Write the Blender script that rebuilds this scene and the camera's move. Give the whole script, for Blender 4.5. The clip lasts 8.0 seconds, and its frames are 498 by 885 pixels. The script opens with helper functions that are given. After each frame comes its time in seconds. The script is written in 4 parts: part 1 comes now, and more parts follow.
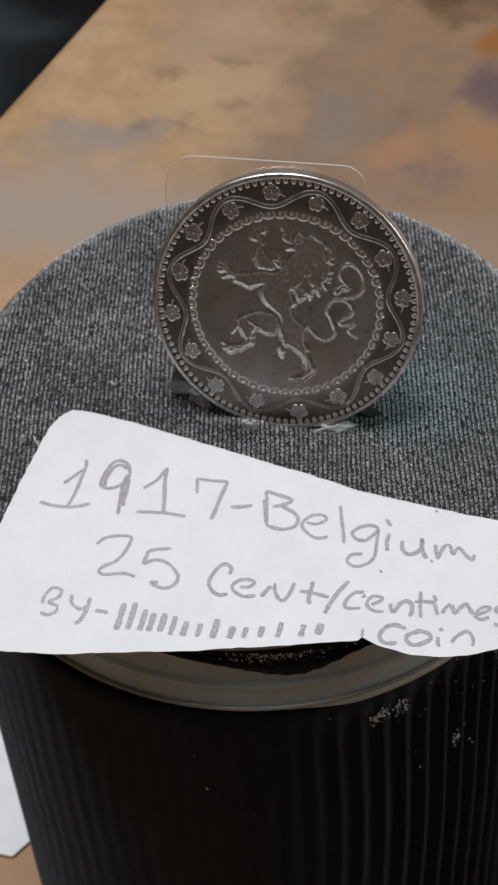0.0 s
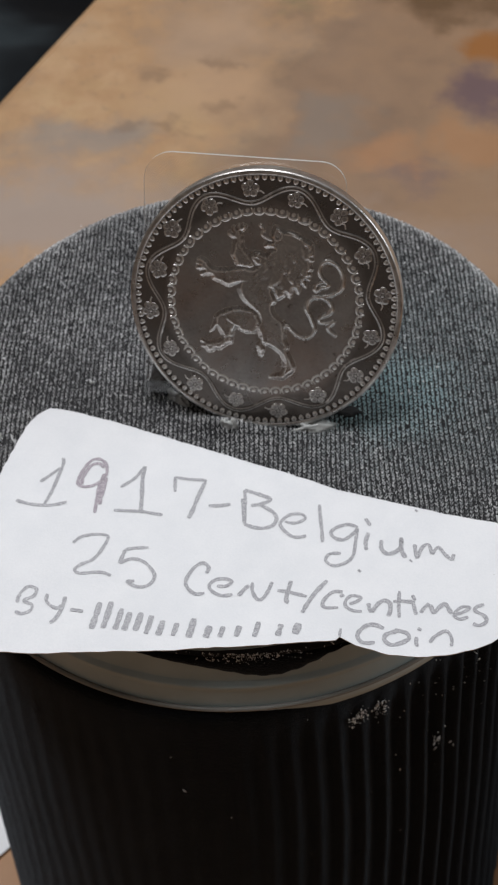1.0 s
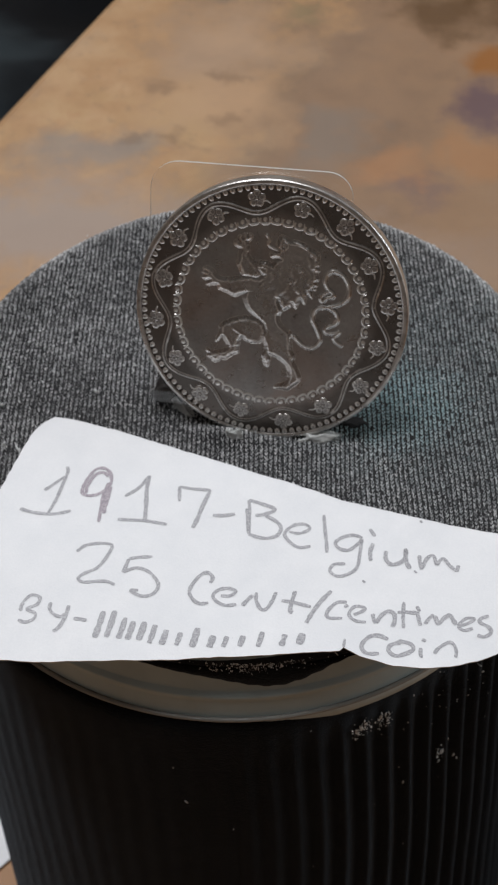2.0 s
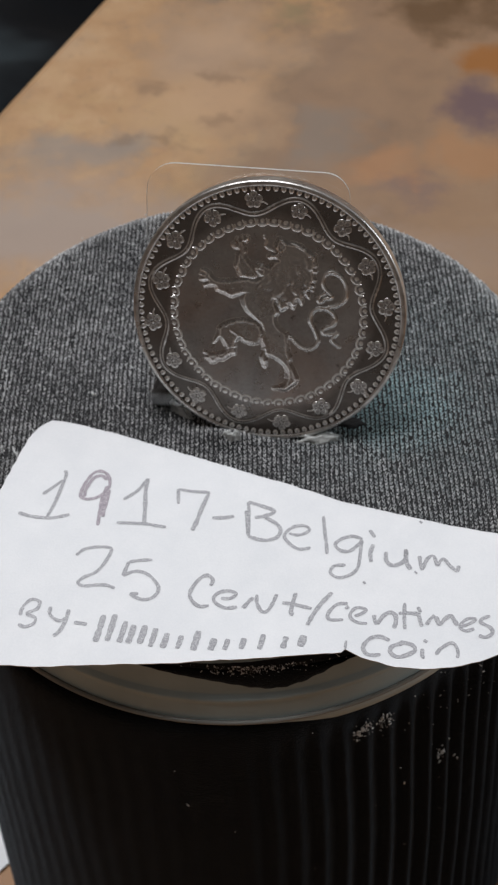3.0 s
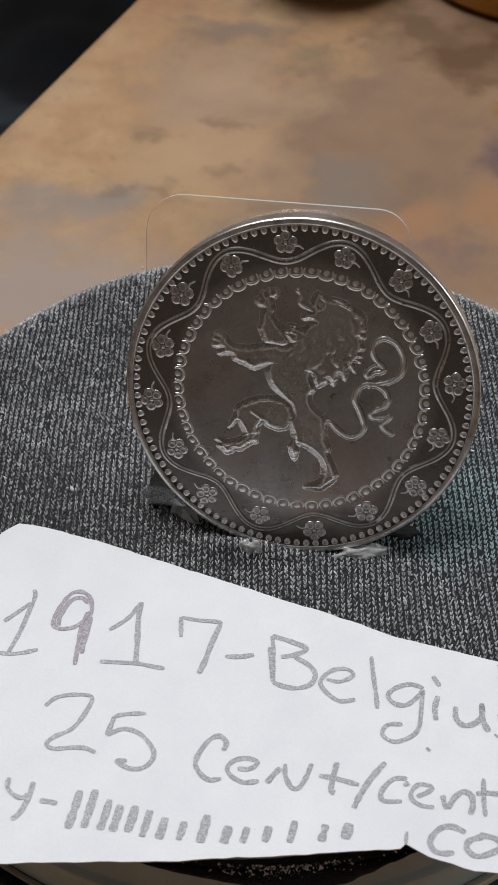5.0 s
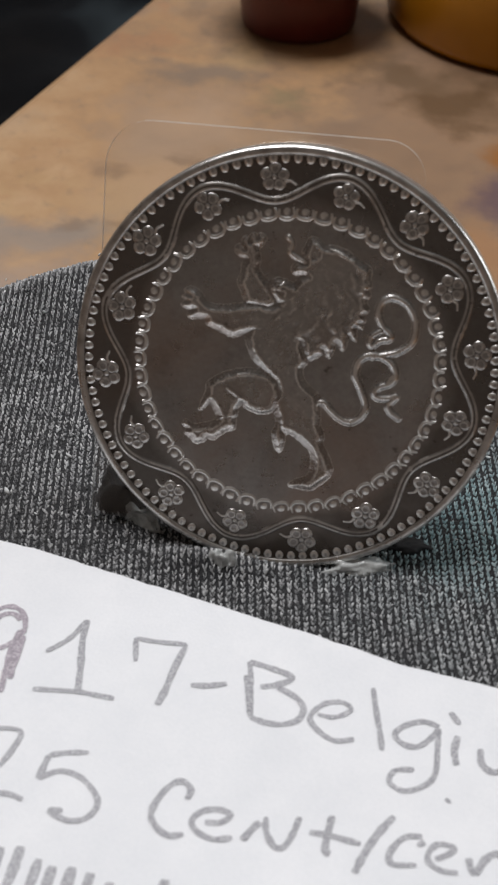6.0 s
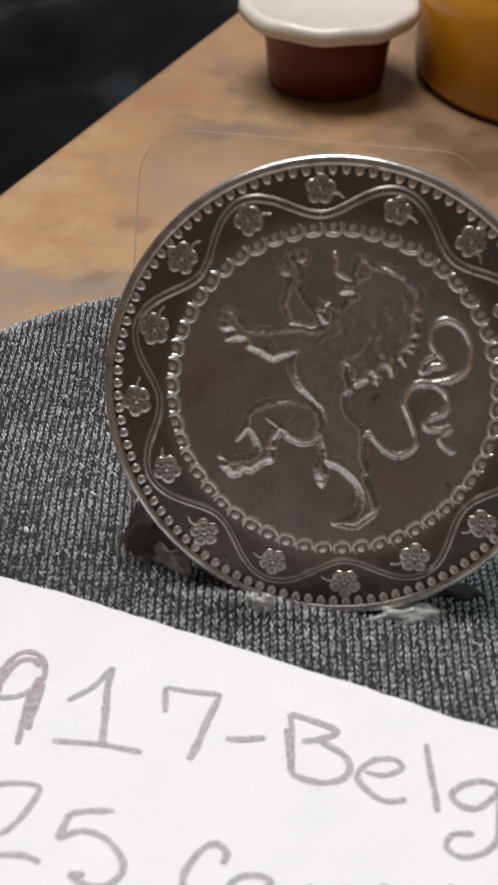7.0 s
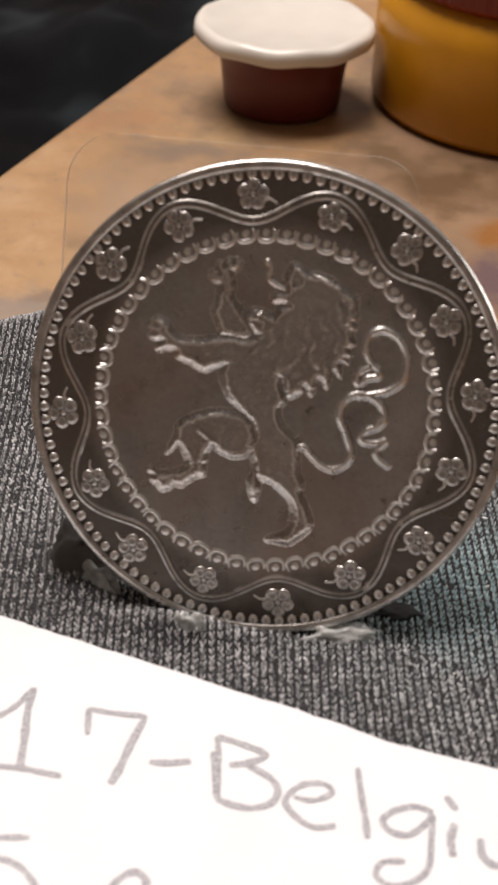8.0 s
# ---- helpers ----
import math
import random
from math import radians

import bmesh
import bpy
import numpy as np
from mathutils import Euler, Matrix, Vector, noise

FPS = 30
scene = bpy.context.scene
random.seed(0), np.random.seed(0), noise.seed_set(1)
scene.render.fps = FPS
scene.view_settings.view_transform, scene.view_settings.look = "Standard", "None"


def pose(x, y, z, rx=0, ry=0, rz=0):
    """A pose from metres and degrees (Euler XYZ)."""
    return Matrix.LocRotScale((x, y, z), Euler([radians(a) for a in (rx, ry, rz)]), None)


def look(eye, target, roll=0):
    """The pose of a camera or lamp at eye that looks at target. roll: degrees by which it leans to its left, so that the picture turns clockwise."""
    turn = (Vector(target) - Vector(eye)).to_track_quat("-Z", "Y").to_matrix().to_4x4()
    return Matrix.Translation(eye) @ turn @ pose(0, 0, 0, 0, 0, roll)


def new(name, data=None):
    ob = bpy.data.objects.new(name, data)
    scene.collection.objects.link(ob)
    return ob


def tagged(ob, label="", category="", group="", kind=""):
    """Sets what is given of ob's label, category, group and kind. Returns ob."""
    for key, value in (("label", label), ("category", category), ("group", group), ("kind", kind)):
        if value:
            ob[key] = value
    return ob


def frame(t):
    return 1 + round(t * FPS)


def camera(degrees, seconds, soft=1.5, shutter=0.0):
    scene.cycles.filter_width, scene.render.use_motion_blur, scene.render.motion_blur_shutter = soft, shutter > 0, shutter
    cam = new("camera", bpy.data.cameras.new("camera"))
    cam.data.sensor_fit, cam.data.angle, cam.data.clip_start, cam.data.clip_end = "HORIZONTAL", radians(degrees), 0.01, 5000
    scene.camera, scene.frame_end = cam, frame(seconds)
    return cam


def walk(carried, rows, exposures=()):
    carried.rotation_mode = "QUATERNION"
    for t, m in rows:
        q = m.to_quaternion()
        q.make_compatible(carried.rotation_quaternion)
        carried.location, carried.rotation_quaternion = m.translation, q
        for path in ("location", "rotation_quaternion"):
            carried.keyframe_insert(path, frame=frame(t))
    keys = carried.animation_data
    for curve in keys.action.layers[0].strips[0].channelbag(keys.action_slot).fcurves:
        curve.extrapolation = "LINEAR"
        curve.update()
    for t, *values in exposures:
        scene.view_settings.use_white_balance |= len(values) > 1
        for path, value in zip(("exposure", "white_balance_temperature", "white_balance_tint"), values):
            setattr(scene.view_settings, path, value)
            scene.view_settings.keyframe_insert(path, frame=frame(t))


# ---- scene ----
# Units: everything below is drawn in millimetres and scaled by MM. The knitted top lies at height TOP, the table at TABLE, the bench before it at BENCH.
MM = 0.001
TOP = 0.815
TABLE = TOP - 0.034
BENCH = TOP - 0.090

cam = camera(19.2525, 8.0, soft=0.7)
cam.data.dof.use_dof = True
cam.data.dof.focus_distance = 0.112
cam.data.dof.aperture_fstop = 182.0
PATH = [
    (0.0, pose(0.01730, -0.10091, 0.92540, 40.774, 2.631, 9.217)),
    (0.2, pose(0.01828, -0.10048, 0.92484, 40.781, 2.559, 9.450)),
    (0.5, pose(0.01981, -0.09975, 0.92397, 40.771, 2.781, 8.754)),
    (0.7, pose(0.01934, -0.10022, 0.92384, 40.678, 2.385, 8.593)),
    (1.0, pose(0.01866, -0.10076, 0.92363, 41.193, 2.334, 9.177)),
    (1.2, pose(0.01862, -0.10091, 0.92356, 41.443, 2.027, 9.453)),
    (2.3, pose(0.01836, -0.10132, 0.92301, 41.848, 2.167, 9.520)),
    (2.5, pose(0.01834, -0.10151, 0.92309, 41.768, 2.231, 9.087)),
    (2.7, pose(0.01799, -0.10118, 0.92293, 41.840, 2.141, 9.180)),
    (3.0, pose(0.01749, -0.10086, 0.92304, 41.785, 2.167, 8.861)),
    (3.2, pose(0.01785, -0.10044, 0.92246, 41.495, 1.824, 8.715)),
    (3.5, pose(0.01838, -0.09982, 0.92169, 41.222, 2.152, 8.713)),
    (3.7, pose(0.01749, -0.09664, 0.91925, 40.822, 2.110, 8.668)),
    (4.0, pose(0.01619, -0.09167, 0.91536, 41.101, 1.764, 8.117)),
    (4.2, pose(0.01551, -0.08923, 0.91391, 42.268, 0.864, 7.031)),
    (4.3, pose(0.01531, -0.08799, 0.91340, 43.254, 0.492, 7.207)),
    (4.5, pose(0.01468, -0.08604, 0.91300, 44.237, 1.603, 9.255)),
    (4.7, pose(0.01256, -0.08301, 0.90887, 44.449, 1.710, 9.167)),
    (5.8, pose(0.00785, -0.07118, 0.88327, 48.521, -0.948, 8.358)),
    (6.0, pose(0.00727, -0.07085, 0.88027, 50.027, -0.777, 8.429)),
    (6.2, pose(0.00731, -0.07088, 0.87954, 51.170, -0.609, 8.449)),
    (6.5, pose(0.00728, -0.06977, 0.87728, 52.357, -0.687, 8.666)),
    (6.7, pose(0.00646, -0.06890, 0.87600, 52.488, -0.756, 8.671)),
    (7.0, pose(0.00532, -0.06768, 0.87382, 53.216, -0.839, 9.128)),
    (7.2, pose(0.00548, -0.06650, 0.87235, 53.678, -1.049, 9.058)),
    (7.3, pose(0.00577, -0.06618, 0.87177, 53.929, -1.099, 8.905)),
    (7.5, pose(0.00629, -0.06618, 0.87111, 55.012, -1.747, 8.543)),
    (7.7, pose(0.00648, -0.06534, 0.87090, 54.612, -2.398, 7.803)),
    (8.0, pose(0.00703, -0.06586, 0.87155, 54.418, -1.920, 8.254)),
]
walk(cam, PATH, [(0.0, -0.60, 6500, 10), (4.7, -0.60, 6500, 10), (6.0, -0.54, 6620, 11), (7.0, -0.36, 6900, 13), (7.5, -0.31, 7100, 15), (8.0, -0.12, 7450, 18)])

# ---- world and light ----
world = bpy.data.worlds.new("room_air")
world.use_nodes = True
world.node_tree.nodes["Background"].inputs["Color"].default_value = (0.9, 0.95, 1.0, 1)
world.node_tree.nodes["Background"].inputs["Strength"].default_value = 0.05
scene.world = world


def area_lamp(name, where, target, sx, sy, watts, color):
    data = bpy.data.lights.new(name, "AREA")
    data.shape, data.size, data.size_y, data.energy, data.color = "RECTANGLE", sx, sy, watts, color
    ob = new(name, data)
    ob.matrix_world = look(where, target)
    return ob


area_lamp("ceiling_lamp_light", (-0.40, 0.36, 2.36), (-0.3, 0.2, 0.0), 0.9, 0.9, 44.0, (0.96, 0.97, 1.0))
# cool unseen lamp added on the right to pick out the sleeve's ribs
area_lamp("right_side_light", (1.86, 0.5, 1.45), (0.0, 0.0, 1.0), 0.9, 1.1, 27.0, (0.86, 0.94, 1.0))


# ---- materials ----
class Nodes:
    """Short names for building a node material."""

    def __init__(self, name, rough=0.6, metal=0.0, **values):
        self.mat = bpy.data.materials.new(name)
        self.mat.use_nodes = True
        self.tree = self.mat.node_tree
        self.bsdf = self.tree.nodes["Principled BSDF"]
        self.set(self.bsdf, "Roughness", rough)
        self.set(self.bsdf, "Metallic", metal)
        for key, value in values.items():
            self.set(self.bsdf, key.replace("_", " "), value)
        self.coord = self.tree.nodes.new("ShaderNodeTexCoord").outputs["Object"]

    def set(self, node, key, value):
        if hasattr(value, "is_linked"):
            self.tree.links.new(value, node.inputs[key])
        else:
            node.inputs[key].default_value = value

    def node(self, kind, out=0, op="", space="", **values):
        n = self.tree.nodes.new(kind)
        if op:
            n.operation = op
        if space:
            n.vector_type = space
        for key, value in values.items():
            self.set(n, key.replace("_", " "), value)
        return n.outputs[out]

    def noise(self, scale, detail=4.0, rough=0.55, vector=None, distortion=0.0):
        return self.node("ShaderNodeTexNoise", 0, Vector=vector or self.coord, Scale=scale, Detail=detail, Roughness=rough, Distortion=distortion)

    def math(self, op, a, b=0.0, c=0.0):
        n = self.tree.nodes.new("ShaderNodeMath")
        n.operation = op
        for i, v in enumerate((a, b, c)):
            self.set(n, i, v)
        return n.outputs[0]

    def ramp(self, fac, *stops):
        n = self.tree.nodes.new("ShaderNodeValToRGB")
        self.set(n, "Fac", fac)
        while len(n.color_ramp.elements) < len(stops):
            n.color_ramp.elements.new(0.5)
        for e, (at, col) in zip(n.color_ramp.elements, stops):
            e.position = at
            e.color = (*(col if isinstance(col, tuple) else (col, col, col)), 1)
        return n.outputs["Color"]

    def mix(self, fac, a, b, kind="MIX"):
        n = self.tree.nodes.new("ShaderNodeMix")
        n.data_type, n.blend_type = "RGBA", kind
        self.set(n, "Factor", fac)
        for i, v in ((6, a), (7, b)):
            if isinstance(v, tuple):
                n.inputs[i].default_value = (*v, 1)
            else:
                self.tree.links.new(v, n.inputs[i])
        return n.outputs[2]

    def xyz(self, vector=None):
        n = self.tree.nodes.new("ShaderNodeSeparateXYZ")
        self.tree.links.new(vector or self.coord, n.inputs[0])
        return n.outputs

    def color(self, value):
        self.set(self.bsdf, "Base Color", (*value, 1) if isinstance(value, tuple) else value)
        return self

    def bump(self, height, strength, distance):
        self.set(self.bsdf, "Normal", self.node("ShaderNodeBump", 0, Height=height, Strength=strength, Distance=distance))
        return self


def plain(name, color, rough, spread=0.12, scale=900.0, bump=0.0, metal=0.0, **values):
    """A paint-like surface with fine grain and broad, faint unevenness."""
    n = Nodes(name, rough, metal, **values)
    lo, hi = tuple(c * (1 - spread) for c in color), tuple(min(1, c * (1 + spread)) for c in color)
    both = n.math("ADD", n.math("MULTIPLY", n.noise(scale), 0.5), n.math("MULTIPLY", n.noise(scale * 0.06, 3), 0.5))
    n.color(n.ramp(both, (0.35, lo), (0.65, hi)))
    if bump:
        n.bump(n.noise(scale), bump, 0.0002)
    return n.mat


def knit_material(name, yarn):
    """Grey heather yarn, each stitch of its own tone, with pale fibres and blue-green light painted in; the backing
    behind the stitches is near black.
    """
    n = Nodes(name, 0.95, Sheen_Weight=0.35, Sheen_Roughness=0.5)
    n.set(n.bsdf, "Specular IOR Level", 0.12)
    fibre = n.noise(5200, 4, 0.75)
    heather = n.noise(1500, 3, 0.8)
    worn = n.noise(90, 4, 0.6)
    if yarn:
        each = n.tree.nodes.new("ShaderNodeNewGeometry").outputs["Random Per Island"]
        tone = n.math("ADD", n.math("MULTIPLY", each, 0.17), n.math("MULTIPLY", n.math("SUBTRACT", fibre, 0.42), 0.9))
        tone = n.math("ADD", tone, n.math("MULTIPLY", n.math("SUBTRACT", heather, 0.5), 0.5))
        tone = n.math("ADD", tone, n.math("MULTIPLY", n.math("SUBTRACT", worn, 0.5), 0.35))
        base = n.ramp(tone, (0.0, (0.020, 0.020, 0.021)), (0.09, (0.125, 0.126, 0.128)), (0.21, (0.37, 0.371, 0.373)), (0.38, (0.74, 0.74, 0.74)))
    else:
        # near black: shade of the gaps between stitches, put into the backing
        tone = fibre
        base = n.ramp(tone, (0.35, (0.004, 0.004, 0.005)), (0.7, (0.030, 0.030, 0.032)))

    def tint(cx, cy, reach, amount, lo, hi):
        """A spill of blue-green light, painted into the yarn's colour."""
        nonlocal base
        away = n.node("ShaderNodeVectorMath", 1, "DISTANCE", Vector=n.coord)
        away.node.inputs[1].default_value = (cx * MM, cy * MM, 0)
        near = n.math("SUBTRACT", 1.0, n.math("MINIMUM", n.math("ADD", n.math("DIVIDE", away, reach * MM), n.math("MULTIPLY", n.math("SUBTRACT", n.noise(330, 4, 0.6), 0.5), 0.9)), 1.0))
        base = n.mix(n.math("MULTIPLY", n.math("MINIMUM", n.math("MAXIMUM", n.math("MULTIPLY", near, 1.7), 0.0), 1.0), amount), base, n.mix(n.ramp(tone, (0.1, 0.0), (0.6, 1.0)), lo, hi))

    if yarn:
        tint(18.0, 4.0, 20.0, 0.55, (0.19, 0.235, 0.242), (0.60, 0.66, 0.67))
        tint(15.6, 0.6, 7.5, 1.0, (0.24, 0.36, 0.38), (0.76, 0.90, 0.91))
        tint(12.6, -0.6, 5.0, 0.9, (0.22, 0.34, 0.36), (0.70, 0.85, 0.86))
    n.color(base)
    n.bump(fibre, 0.8, 0.00012)
    return n.mat


def sock_material():
    """Black ribbed cotton with lint rubbed into it."""
    n = Nodes("black_ribbed_cotton", 0.95, Sheen_Weight=0.16, Sheen_Roughness=0.4)
    n.set(n.bsdf, "Specular IOR Level", 0.02)
    n.set(n.bsdf, "Sheen Tint", (0.75, 0.87, 1.0, 1))
    fine = n.noise(4200, 4, 0.7)
    broad = n.noise(160, 4, 0.6)
    base = n.ramp(n.math("ADD", n.math("MULTIPLY", fine, 0.6), n.math("MULTIPLY", broad, 0.4)), (0.36, (0.0022, 0.0025, 0.0031)), (0.68, (0.0085, 0.0094, 0.0112)))
    lint = n.ramp(n.noise(1900, 2, 0.6), (0.74, 0.0), (0.80, 1.0))
    n.color(n.mix(n.math("MULTIPLY", lint, 0.25), base, (0.16, 0.16, 0.17)))
    n.bump(fine, 0.9, 0.00018)
    return n.mat


def coin_material(name, dark, light, rough, patina=True, sharp=1.0):
    """Worn, darkened zinc: grey-brown metal, cloudy patina, small pits and hairline scratches."""
    n = Nodes(name, rough, 1.0)
    cloud = n.noise(190, 5, 0.62)
    fine = n.noise(3200, 3, 0.6)
    base = n.ramp(n.math("ADD", n.math("MULTIPLY", cloud, 0.7), n.math("MULTIPLY", fine, 0.3)), (0.30, dark), (0.74, light))
    pits = n.ramp(n.noise(1100, 3, 0.7), (0.27, 1.0), (0.33, 0.0))
    # worn high edges with a gleam painted in; creases hold dirt and painted shade
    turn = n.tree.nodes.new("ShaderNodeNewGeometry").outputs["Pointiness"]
    worn_gleam = n.math("MULTIPLY", n.ramp(turn, (0.5 + 0.003 * sharp, 0.0), (0.5 + 0.020 * sharp, 1.0)), n.ramp(n.noise(700, 3, 0.6), (0.30, 0.35), (0.6, 1.0)))
    dirt_shade = n.ramp(turn, (0.5 - 0.022 * sharp, 1.0), (0.5 - 0.004 * sharp, 0.0))
    base = n.mix(n.math("MULTIPLY", worn_gleam, 0.85), base, (0.80, 0.78, 0.75))
    base = n.mix(n.math("MULTIPLY", dirt_shade, 0.75 if sharp == 1.0 else 0.12), base, (0.045, 0.038, 0.033))
    # blackened patina: blotches all over, and darker by radius in the outer band
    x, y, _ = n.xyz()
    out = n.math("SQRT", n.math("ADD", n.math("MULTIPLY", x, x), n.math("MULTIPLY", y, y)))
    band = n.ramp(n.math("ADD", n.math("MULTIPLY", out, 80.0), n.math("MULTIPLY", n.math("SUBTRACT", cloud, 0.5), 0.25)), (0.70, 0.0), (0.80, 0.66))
    blot = n.ramp(n.noise(310, 6, 0.68), (0.52, 0.0), (0.68, 0.26))
    # grime along the lower rim, with the knit's shade painted into its colour
    low_grime_shade = n.ramp(n.math("ADD", n.math("MULTIPLY", y, -80.0), n.math("MULTIPLY", n.math("SUBTRACT", n.noise(260, 5, 0.6), 0.5), 0.5)), (0.76, 0.0), (0.92, 0.85))
    rust = n.ramp(n.noise(95, 5, 0.6, None, 0.8), (0.46, 0.0), (0.66, 0.55))
    spots = n.ramp(n.noise(620, 4, 0.6), (0.67, 0.0), (0.72, 0.55))
    if patina:
        base = n.mix(rust, base, (0.36, 0.265, 0.215))
        base = n.mix(n.math("MAXIMUM", low_grime_shade, spots), base, (0.060, 0.050, 0.042))
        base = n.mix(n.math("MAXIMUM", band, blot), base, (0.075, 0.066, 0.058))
        base = n.mix(n.math("MULTIPLY", worn_gleam, 0.7), base, (0.80, 0.78, 0.75))
    n.color(n.mix(n.math("MULTIPLY", pits, 0.7), base, (0.05, 0.04, 0.035)))
    n.set(n.bsdf, "Roughness", n.math("ADD", rough - 0.08, n.math("MULTIPLY", n.noise(420, 5, 0.65), 0.18)))
    streak = n.node("ShaderNodeTexNoise", 0, Vector=n.node("ShaderNodeMapping", 0, Vector=n.coord, Rotation=(0, 0, 0.7), Scale=(300, 9000, 300)), Scale=1.0, Detail=2.0)
    n.bump(n.math("ADD", n.math("MULTIPLY", fine, 0.7), n.math("MULTIPLY", streak, 0.5)), 0.14, 0.00006)
    return n.mat


def table_material():
    """Mottled faux-stone table top: tan slabs with orange, grey-blue and purple-brown clouds and small dark marks."""
    n = Nodes("mottled_stone", 0.42)
    warp = n.node("ShaderNodeTexNoise", 1, Vector=n.coord, Scale=70.0, Detail=5.0, Roughness=0.6)
    push = n.node("ShaderNodeVectorMath", 0, "MULTIPLY_ADD", Vector=warp)
    push.node.inputs[1].default_value = (0.028, 0.028, 0.0)
    n.tree.links.new(n.coord, push.node.inputs[2])
    broad = n.noise(22, 5, 0.55, push)
    fine = n.noise(130, 6, 0.72)
    base = n.ramp(n.math("ADD", n.math("MULTIPLY", broad, 0.55), n.math("MULTIPLY", fine, 0.45)),
                  (0.36, (0.165, 0.110, 0.072)), (0.47, (0.290, 0.178, 0.098)), (0.54, (0.350, 0.206, 0.102)), (0.64, (0.405, 0.256, 0.138)))
    # veils of grey, straw and rust over the tan, and fine pores
    veil = n.noise(38, 6, 0.65, push)
    base = n.mix(n.ramp(veil, (0.53, 0.0), (0.67, 0.28)), base, (0.270, 0.212, 0.160))
    base = n.mix(n.ramp(n.noise(29, 6, 0.65), (0.54, 0.0), (0.70, 0.6)), base, (0.40, 0.27, 0.13))
    base = n.mix(n.ramp(n.noise(52, 6, 0.7, push), (0.58, 0.0), (0.72, 0.6)), base, (0.33, 0.155, 0.075))
    base = n.mix(n.ramp(n.noise(420, 4, 0.7), (0.56, 0.0), (0.70, 0.35)), base, (0.17, 0.12, 0.085))

    def cloud(col, cx, cy, rx, ry, turn, amount):
        nonlocal base
        m = n.node("ShaderNodeMapping", 0, "", "TEXTURE", Vector=push, Location=(cx + 0.014, cy + 0.014, 0), Rotation=(0, 0, radians(turn)), Scale=(rx, ry, 1.0))
        d = n.node("ShaderNodeVectorMath", 1, "LENGTH", Vector=n.node("ShaderNodeVectorMath", 0, "MULTIPLY", Vector=m))
        d.node.inputs[0].links[0].from_node.inputs[1].default_value = (1, 1, 0)
        f = n.ramp(n.math("ADD", d, n.math("MULTIPLY", n.math("SUBTRACT", fine, 0.5), 0.9)), (0.35, amount), (1.25, 0.0))
        base = n.mix(f, base, col)

    # a darker, greyer slab beyond a crooked seam
    px, py, _ = n.xyz(push)
    seam = n.math("ADD", n.math("SUBTRACT", px, n.math("MULTIPLY", py, 0.285)), 0.0317)
    base = n.mix(n.ramp(n.math("ADD", n.math("MULTIPLY", seam, 60.0), 0.5), (0.30, 0.0), (0.66, 0.70)), base, (0.205, 0.128, 0.080))
    cloud((0.207, 0.190, 0.175), -0.044, 0.0815, 0.015, 0.009, 15, 0.6)
    cloud((0.290, 0.228, 0.188), -0.048, 0.062, 0.030, 0.016, 8, 0.9)
    cloud((0.300, 0.222, 0.174), -0.012, 0.060, 0.045, 0.011, 5, 0.65)
    cloud((0.190, 0.148, 0.116), -0.0075, 0.089, 0.007, 0.010, -15, 0.75)
    cloud((0.110, 0.068, 0.074), 0.0195, 0.0985, 0.0100, 0.0095, 0, 0.9)
    cloud((0.150, 0.098, 0.092), 0.0080, 0.0790, 0.0070, 0.0045, 15, 0.5)
    cloud((0.360, 0.170, 0.072), 0.0035, 0.0835, 0.0080, 0.0055, 20, 0.5)
    cloud((0.380, 0.165, 0.055), 0.0175, 0.0860, 0.0080, 0.0065, 0, 0.35)
    cloud((0.245, 0.100, 0.026), 0.0215, 0.1140, 0.0100, 0.0080, 0, 1.0)
    cloud((0.105, 0.058, 0.026), 0.0110, 0.1270, 0.0130, 0.0090, 15, 0.95)
    cloud((0.130, 0.078, 0.040), 0.0050, 0.1370, 0.0140, 0.0080, 0, 0.9)
    cloud((0.190, 0.150, 0.080), -0.0128, 0.1260, 0.0050, 0.0045, 0, 0.6)
    cloud((0.190, 0.138, 0.100), -0.0275, 0.1310, 0.0110, 0.0060, 10, 0.8)
    cloud((0.395, 0.248, 0.142), -0.0265, 0.0960, 0.0150, 0.0140, 10, 0.75)
    cloud((0.375, 0.248, 0.158), -0.0265, 0.1140, 0.0160, 0.0140, 0, 0.7)
    for cx, cy in ((-0.0355, 0.0990), (-0.0245, 0.1040), (-0.0234, 0.0912), (-0.0306, 0.0850), (-0.0380, 0.0853)):
        cloud((0.140, 0.085, 0.050), cx, cy, 0.0034, 0.0030, 20, 0.42)
    n.color(base)
    n.set(n.bsdf, "Roughness", n.math("ADD", 0.32, n.math("MULTIPLY", fine, 0.22)))
    n.bump(fine, 0.15, 0.0006)
    return n.mat


def paper_material():
    n = Nodes("white_paper", 0.85)
    n.set(n.bsdf, "Specular IOR Level", 0.2)
    soft = n.noise(260, 4, 0.6)
    fine = n.noise(5200, 3, 0.6)
    grey = n.ramp(n.noise(95, 3, 0.5), (0.55, 0.0), (0.8, 0.5))
    base = n.ramp(n.math("ADD", n.math("MULTIPLY", soft, 0.6), n.math("MULTIPLY", fine, 0.4)), (0.3, (0.655, 0.668, 0.688)), (0.7, (0.735, 0.74, 0.752)))
    specks = n.ramp(n.noise(1500, 2, 0.6), (0.765, 0.0), (0.80, 0.8))
    n.color(n.mix(specks, n.mix(grey, base, (0.62, 0.635, 0.655)), (0.40, 0.40, 0.40)))
    n.bump(n.math("ADD", n.math("MULTIPLY", fine, 0.4), soft), 0.25, 0.00012)
    return n.mat


